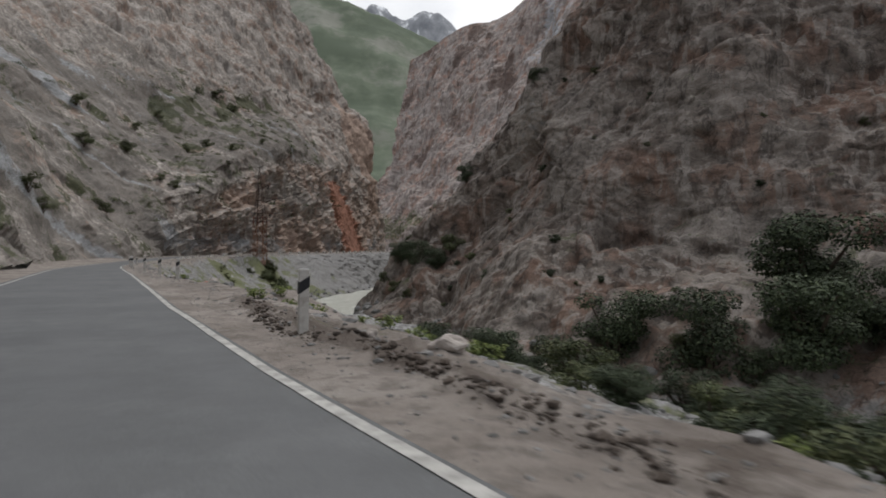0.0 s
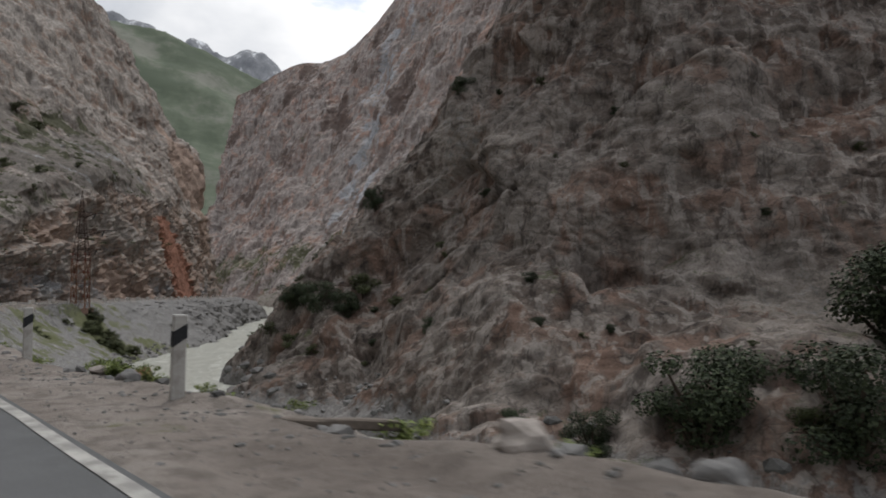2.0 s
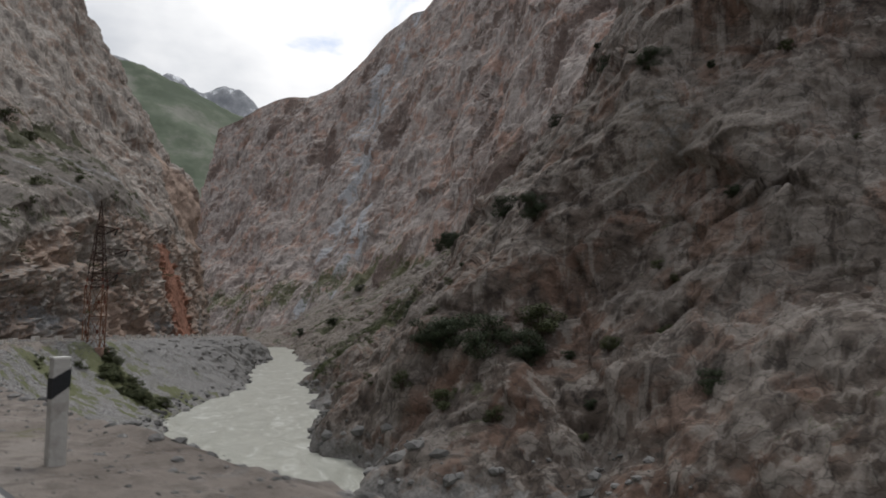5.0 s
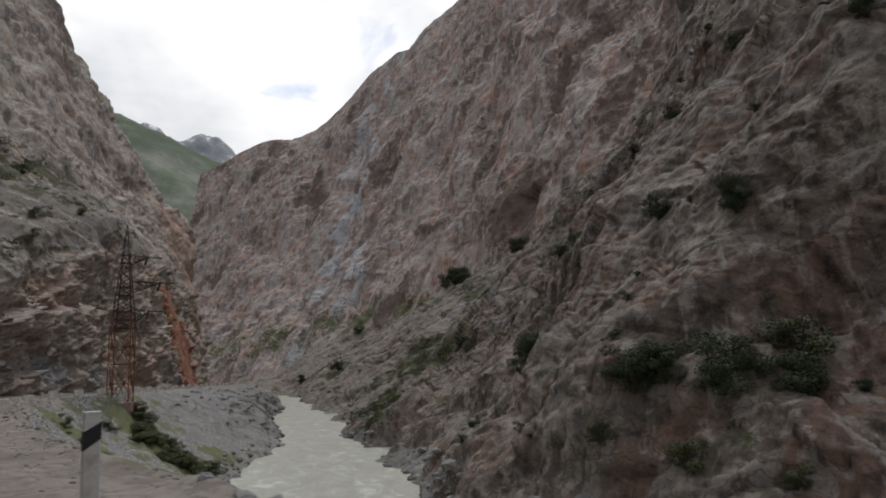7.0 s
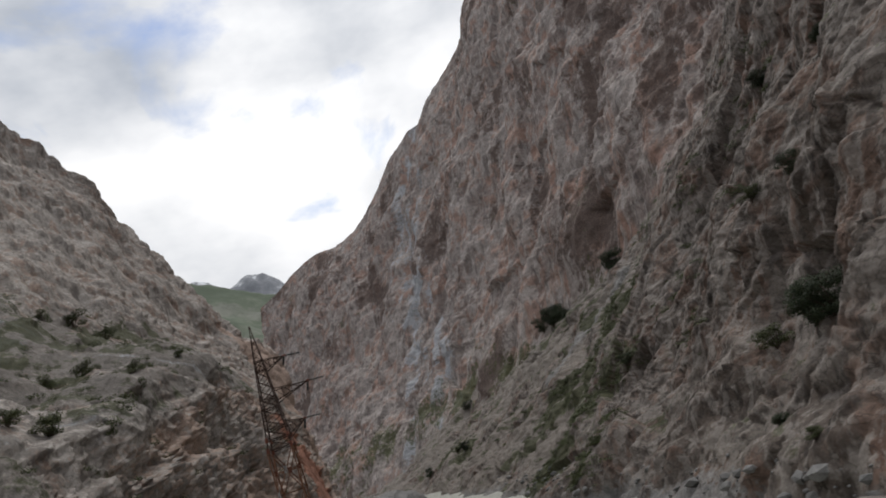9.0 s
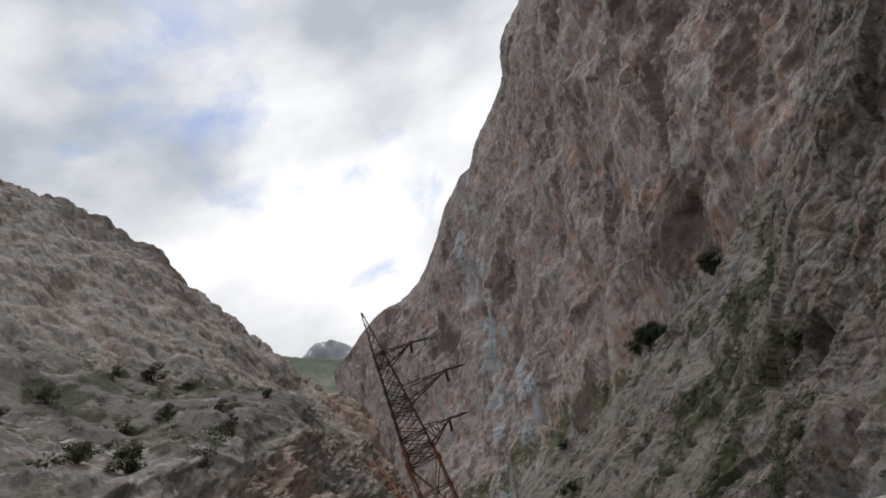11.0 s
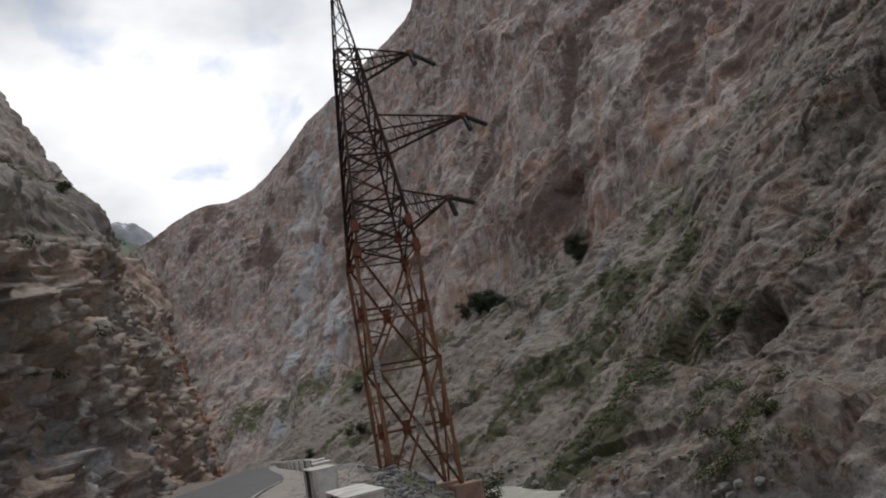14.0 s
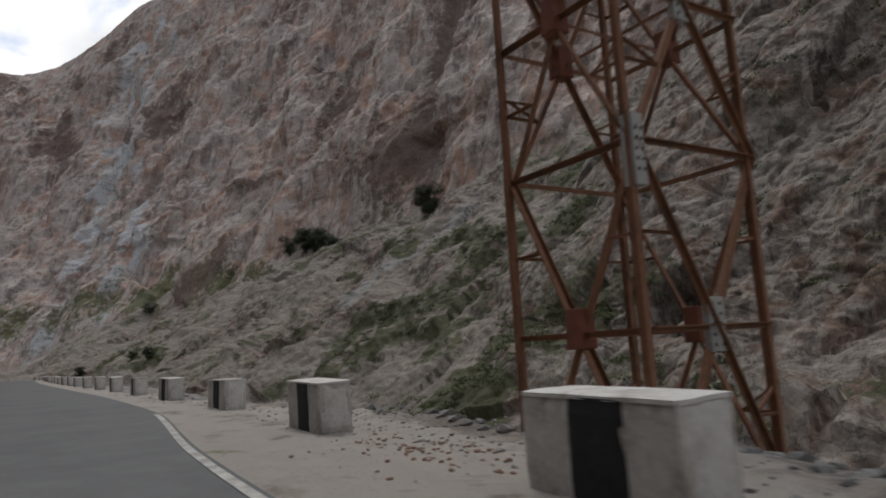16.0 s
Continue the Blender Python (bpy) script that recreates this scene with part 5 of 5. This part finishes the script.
for _ in range(46):
    y = rs.uniform(2, 20)
    x, yy, _h = lane_at(y, float(along(VERGE, y)) + rs.uniform(2.6, 8.5))
    p = flat_v[np.argmin(((flat_v[:, :2] - np.array([x, yy])) ** 2).sum(1))]
    plant(rs.choice((0, 1, 1, 3)), p, rs.uniform(0.5, 1.3), rs, 1.3)
# bank below the tower
flat_v = grid_verge.reshape(-1, 3)
for k in range(46):
    u = rs.random()
    plant(rs.choice((2, 3, 3)), ground_point(grid_verge, -53.5 + 9.5 * u + rs.gauss(0, 1.7), 188 - 8 * u + rs.gauss(0, 2.4), -3.5 - 8 * u), rs.uniform(0.8, 2.1), rs, 1.5)
for k in range(12):
    u = rs.random()
    plant(rs.choice((2, 3)), ground_point(grid_verge, -58.5 + 7 * u + rs.gauss(0, 0.5), 170 - 12 * u + rs.gauss(0, 0.9), -2 - 4 * u), rs.uniform(0.5, 1.1), rs, 1.4)


def build_weed(seed):
    r = random.Random(seed)
    ob = thing("broadleaf_weed", "yellow-green broad-leaved weed at the gravel edge", "plant", "weeds along the verge")
    wood, crown = bmesh.new(), bmesh.new()
    for k in range(14):
        a, d = r.uniform(0, 6.28), r.uniform(0.05, 0.55)
        top = Vector((math.cos(a) * d, math.sin(a) * d, r.uniform(0.18, 0.6)))
        stem(wood, (0, 0, -0.08), top, 0.012, 0.006, 4)
        leaf_cloud(crown, top, (0.15, 0.15, 0.09), 22, 0.085, r, 0.9)
    tagged(part("stalk", wood, LEAF_OLIVE, ob), kind="stuff")
    part("foliage", crown, LEAF_BRIGHT, ob)
    return ob


weeds = [build_weed(k) for k in (21, 22)]
spots = []
for y0, y1, n, o0, o1 in ((13, 22, 9, 0.5, 2.2), (22.5, 26, 4, -0.3, 0.5), (32, 37, 5, 0.4, 1.6), (38, 41.5, 6, 0.3, 1.3), (41.0, 42.7, 16, 0.3, 1.0), (45.5, 47.5, 1, 0.4, 0.8), (48.5, 52, 7, 0.4, 1.6), (4, 12, 2, 1.0, 4)):
    spots += [(rs.uniform(y0, y1), rs.uniform(o0, o1)) for _ in range(n)]
for k, (y, o) in enumerate(spots):
    x, yy, _ = lane_at(y, float(along(VERGE, y)) + o)
    p = flat_v[np.argmin(((flat_v[:, :2] - np.array([x, yy])) ** 2).sum(1))]
    m = pose(p[0], p[1], p[2] - 0.03, 0, 0, rs.uniform(0, 360))
    if k < 2:
        weeds[k].matrix_world = m
        c = weeds[k]
    else:
        c = copy_thing(weeds[k % 2], m)
    s = rs.uniform(0.32, 0.65)
    c.scale = (s, s, s)


# ---- stones, pipe and litter ----
def stone_mesh(bm, at, size, r, sub=1):
    g = bmesh.ops.create_icosphere(bm, subdivisions=sub, radius=1.0)
    k = Vector((r.uniform(-50, 50), 0, 0))
    rot = Euler((r.uniform(0, 6), r.uniform(0, 6), r.uniform(0, 6))).to_matrix()
    sc = Vector((size * r.uniform(0.7, 1.3), size * r.uniform(0.6, 1.1), size * r.uniform(0.45, 0.8)))
    for v in g["verts"]:
        c = v.co.copy()
        c *= 1 + 0.45 * noise.noise(c * 1.3 + k)
        c = rot @ c
        v.co = Vector(at) + Vector((c.x * sc.x, c.y * sc.y, c.z * sc.z))


def stone_field(name, points, sizes, mat, label):
    """Many small stones in one mesh, built straight from arrays."""
    bm = bmesh.new()
    r = random.Random(2)
    variants = []
    for _ in range(6):
        stone_mesh(bm, (0, 0, 0), 1.0, r, 1)
        bm.verts.ensure_lookup_table()
        bm.verts.index_update()
        variants.append((np.array([v.co[:] for v in bm.verts]), np.array([[v.index for v in f.verts] for f in bm.faces])))
        bm.clear()
    bm.free()
    vs, fs, n = [], [], 0
    for p, s in zip(points, sizes):
        v, f = variants[r.randrange(6)]
        a = r.uniform(0, 6.28)
        rot = np.array([[math.cos(a), -math.sin(a), 0], [math.sin(a), math.cos(a), 0], [0, 0, 1]])
        vs.append(v @ rot.T * s + p)
        fs.append(f + n)
        n += len(v)
    me = bpy.data.meshes.new(name)
    me.from_pydata(np.concatenate(vs).tolist(), [], np.concatenate(fs).tolist())
    me.materials.append(mat)
    return tagged(new(name, me), label, "stones", kind="stuff")


nv_, nu_ = grid_verge.shape[:2]
sel_u = RNG.randint(0, nu_, 16000)
sel_v = np.clip((RNG.beta(2.0, 2.2, 16000) * 0.55 + 0.12) * nv_, 0, nv_ - 1).astype(int)
pts = grid_verge[sel_v, sel_u]
mu, mv = RNG.randint(int(nu_ * 0.566), int(nu_ * 0.602), 2600), (RNG.beta(2.5, 2.0, 2600) * 0.45 * nv_ + 0.18 * nv_).astype(int)
pts, sel_v = np.concatenate([pts, grid_verge[mv, mu]]), np.concatenate([sel_v, mv])
keep = (pts[:, 1] > 2) & (pts[:, 1] < 225)
pts, sv = pts[keep], sel_v[keep] / nv_
sizes = np.where(sv > 0.38, RNG.gamma(2.0, 0.035, len(pts)), RNG.gamma(1.6, 0.011, len(pts))) + 0.008
stone_field("gravel_stones", pts, np.clip(sizes, 0.008, 0.15), STONE, "loose grey stones on the verge and bank")
pts, sizes = [], []
for _ in range(900):
    y = rs.uniform(8, 22)
    off = float(along([(8, 3.2), (12.5, 3.3), (13.8, 3.5), (14.7, 3.05), (16.5, 2.9), (19.6, 3.2), (22, 3.45)], y)) + rs.gauss(0, 0.12)
    x, yy = scatter_at(y, off, rs)
    p = flat_v[np.argmin(((flat_v[:, :2] - np.array([x, yy])) ** 2).sum(1))]
    pts.append((x, yy, p[2] + 0.01))
    sizes.append(min(rs.gammavariate(1.5, 0.013) + 0.007, 0.07))
stone_field("soil_clods", np.array(pts), sizes, SOIL, "crumbly dark brown soil clods heaped along the verge")
near_u = np.where((lane[:, 1] > 8) & (lane[:, 1] < 70))[0]
gu, gv = RNG.choice(near_u, 5200), (RNG.uniform(0.04, 0.46, 5200) * nv_).astype(int)
gp = grid_verge[gv, gu] + np.column_stack([RNG.uniform(-0.15, 0.15, (5200, 2)), np.zeros(5200)])
stone_field("verge_gravel", gp, np.clip(RNG.gamma(1.4, 0.005, 5200) + 0.005, 0.005, 0.04), STONE, "fine grey gravel scattered over the dusty verge")
foot_rows = grid_right[:70:1, :]
fr = foot_rows.reshape(-1, 3)
wet = np.where((fr[:, 2] > river_z(fr[:, 1]) - 0.4) & (fr[:, 2] < river_z(fr[:, 1]) + 4.5) & (fr[:, 1] < 330))[0]
wk = RNG.choice(wet, 650, replace=False)
stone_field("river_boulders", fr[wk], np.clip(RNG.gamma(1.3, 0.24, 650), 0.12, 0.95), STONE, "grey water-worn boulders along the river's edge")
low_rows = grid_verge[int(nv_ * 0.8):, :].reshape(-1, 3)
lk = np.where((low_rows[:, 2] > river_z(low_rows[:, 1]) - 0.3) & (low_rows[:, 2] < river_z(low_rows[:, 1]) + 2) & (low_rows[:, 1] > 60))[0]
lk = RNG.choice(lk, min(700, len(lk)), replace=False)
stone_field("bank_boulders", low_rows[lk], np.clip(RNG.gamma(1.6, 0.2, len(lk)), 0.12, 0.9), STONE, "dark grey boulders at the foot of the bank")

for y, o, s, mat, label in [(14.6, 3.9, 0.16, PALE_STONE, "pale pinkish stone on the gravel verge"), (17.5, 3.7, 0.1, PALE_STONE, "small white stone on the gravel verge"), (12.8, 4.3, 0.2, PALE_STONE, "pale pinkish stone on the gravel verge"),
                            (41.5, 3.45, 0.17, PALE_STONE, "angular pale grey stone beside a pipe"), (33.2, 4.2, 0.22, PALE_STONE, "flat tan stone on the verge"), (31.5, 4.6, 0.25, STONE, "brown stone on the gravel platform"),
                            (56.8, 3.0, 0.16, STONE, "grey stone at the edge of the bank"), (64.5, 3.5, 0.2, STONE, "grey boulder at the bank"), (40.3, 3.5, 0.2, STONE, "grey stone among weeds")]:
    bm = bmesh.new()
    stone_mesh(bm, (0, 0, 0), s, rs, 3)
    me = bpy.data.meshes.new("stone")
    bm.to_mesh(me)
    bm.free()
    me.materials.append(mat)
    x, yy, _ = lane_at(y, o)
    p = flat_v[np.argmin(((flat_v[:, :2] - np.array([x, yy])) ** 2).sum(1))]
    ob = tagged(new("stone", me), label, "stone", "stones on the verge")
    ob.location = (x, yy, p[2] + s * 0.25)


def build_pipe():
    ob = thing("pipe", "faded orange hollow pipe lying at the verge", "pipe")
    for name, r0, r1, mat, lab in (("wall", 0.24, 0.215, ORANGE_PIPE, ""),):
        bm = bmesh.new()
        rings = []
        for r, z in ((r0, 0), (r0 * 1.01, 1.3), (r0, 2.6), (r1, 2.6), (r1, 0)):
            rings.append([bm.verts.new((r * math.cos(6.283 * k / 28), r * math.sin(6.283 * k / 28), z + 0.02 * math.sin(3 * k))) for k in range(28)])
        for a, b in zip(rings, rings[1:] + rings[:1]):
            for k in range(28):
                bm.faces.new((a[k], a[(k + 1) % 28], b[(k + 1) % 28], b[k]))
        bmesh.ops.recalc_face_normals(bm, faces=bm.faces)
        part(name, bm, mat, ob, lab)
    ob.matrix_world = look((-21.2, 47.15, -1.3), (-18.74, 48.1, -0.72)) @ pose(0, 0, 0, 180, 0, 0)
    return ob


build_pipe()


def build_plank(y, o, ln, turn, label):
    bm = worn_box((0.16, ln, 0.12), y, 6, 0.02)
    me = bpy.data.meshes.new("old_beam")
    bm.to_mesh(me)
    bm.free()
    me.materials.append(OLD_WOOD)
    ob = tagged(new("old_beam", me), label, "beam", "old beams at the verge")
    x, yy, head = lane_at(y, o)
    p = flat_v[np.argmin(((flat_v[:, :2] - np.array([x, yy])) ** 2).sum(1))]
    ob.matrix_world = pose(x, yy, p[2] + 0.05, 0, 2, head - 90 + turn)


build_plank(35.2, 4.0, 1.4, 40, "short grey weathered beam on the gravel")

pts, sizes = [], []
for _ in range(130):
    y, o = rs.gauss(193.3, 1.1), rs.gauss(4.6, 0.55)
    x, yy = scatter_at(y, o, rs)
    p = flat_v[np.argmin(((flat_v[:, :2] - np.array([x, yy])) ** 2).sum(1))]
    pts.append((x, yy, p[2] + 0.01))
    sizes.append(rs.uniform(0.012, 0.045))
stone_field("brick_rubble", np.array(pts), sizes, BRICK, "crumbled red brick rubble on the gravel between blocks")
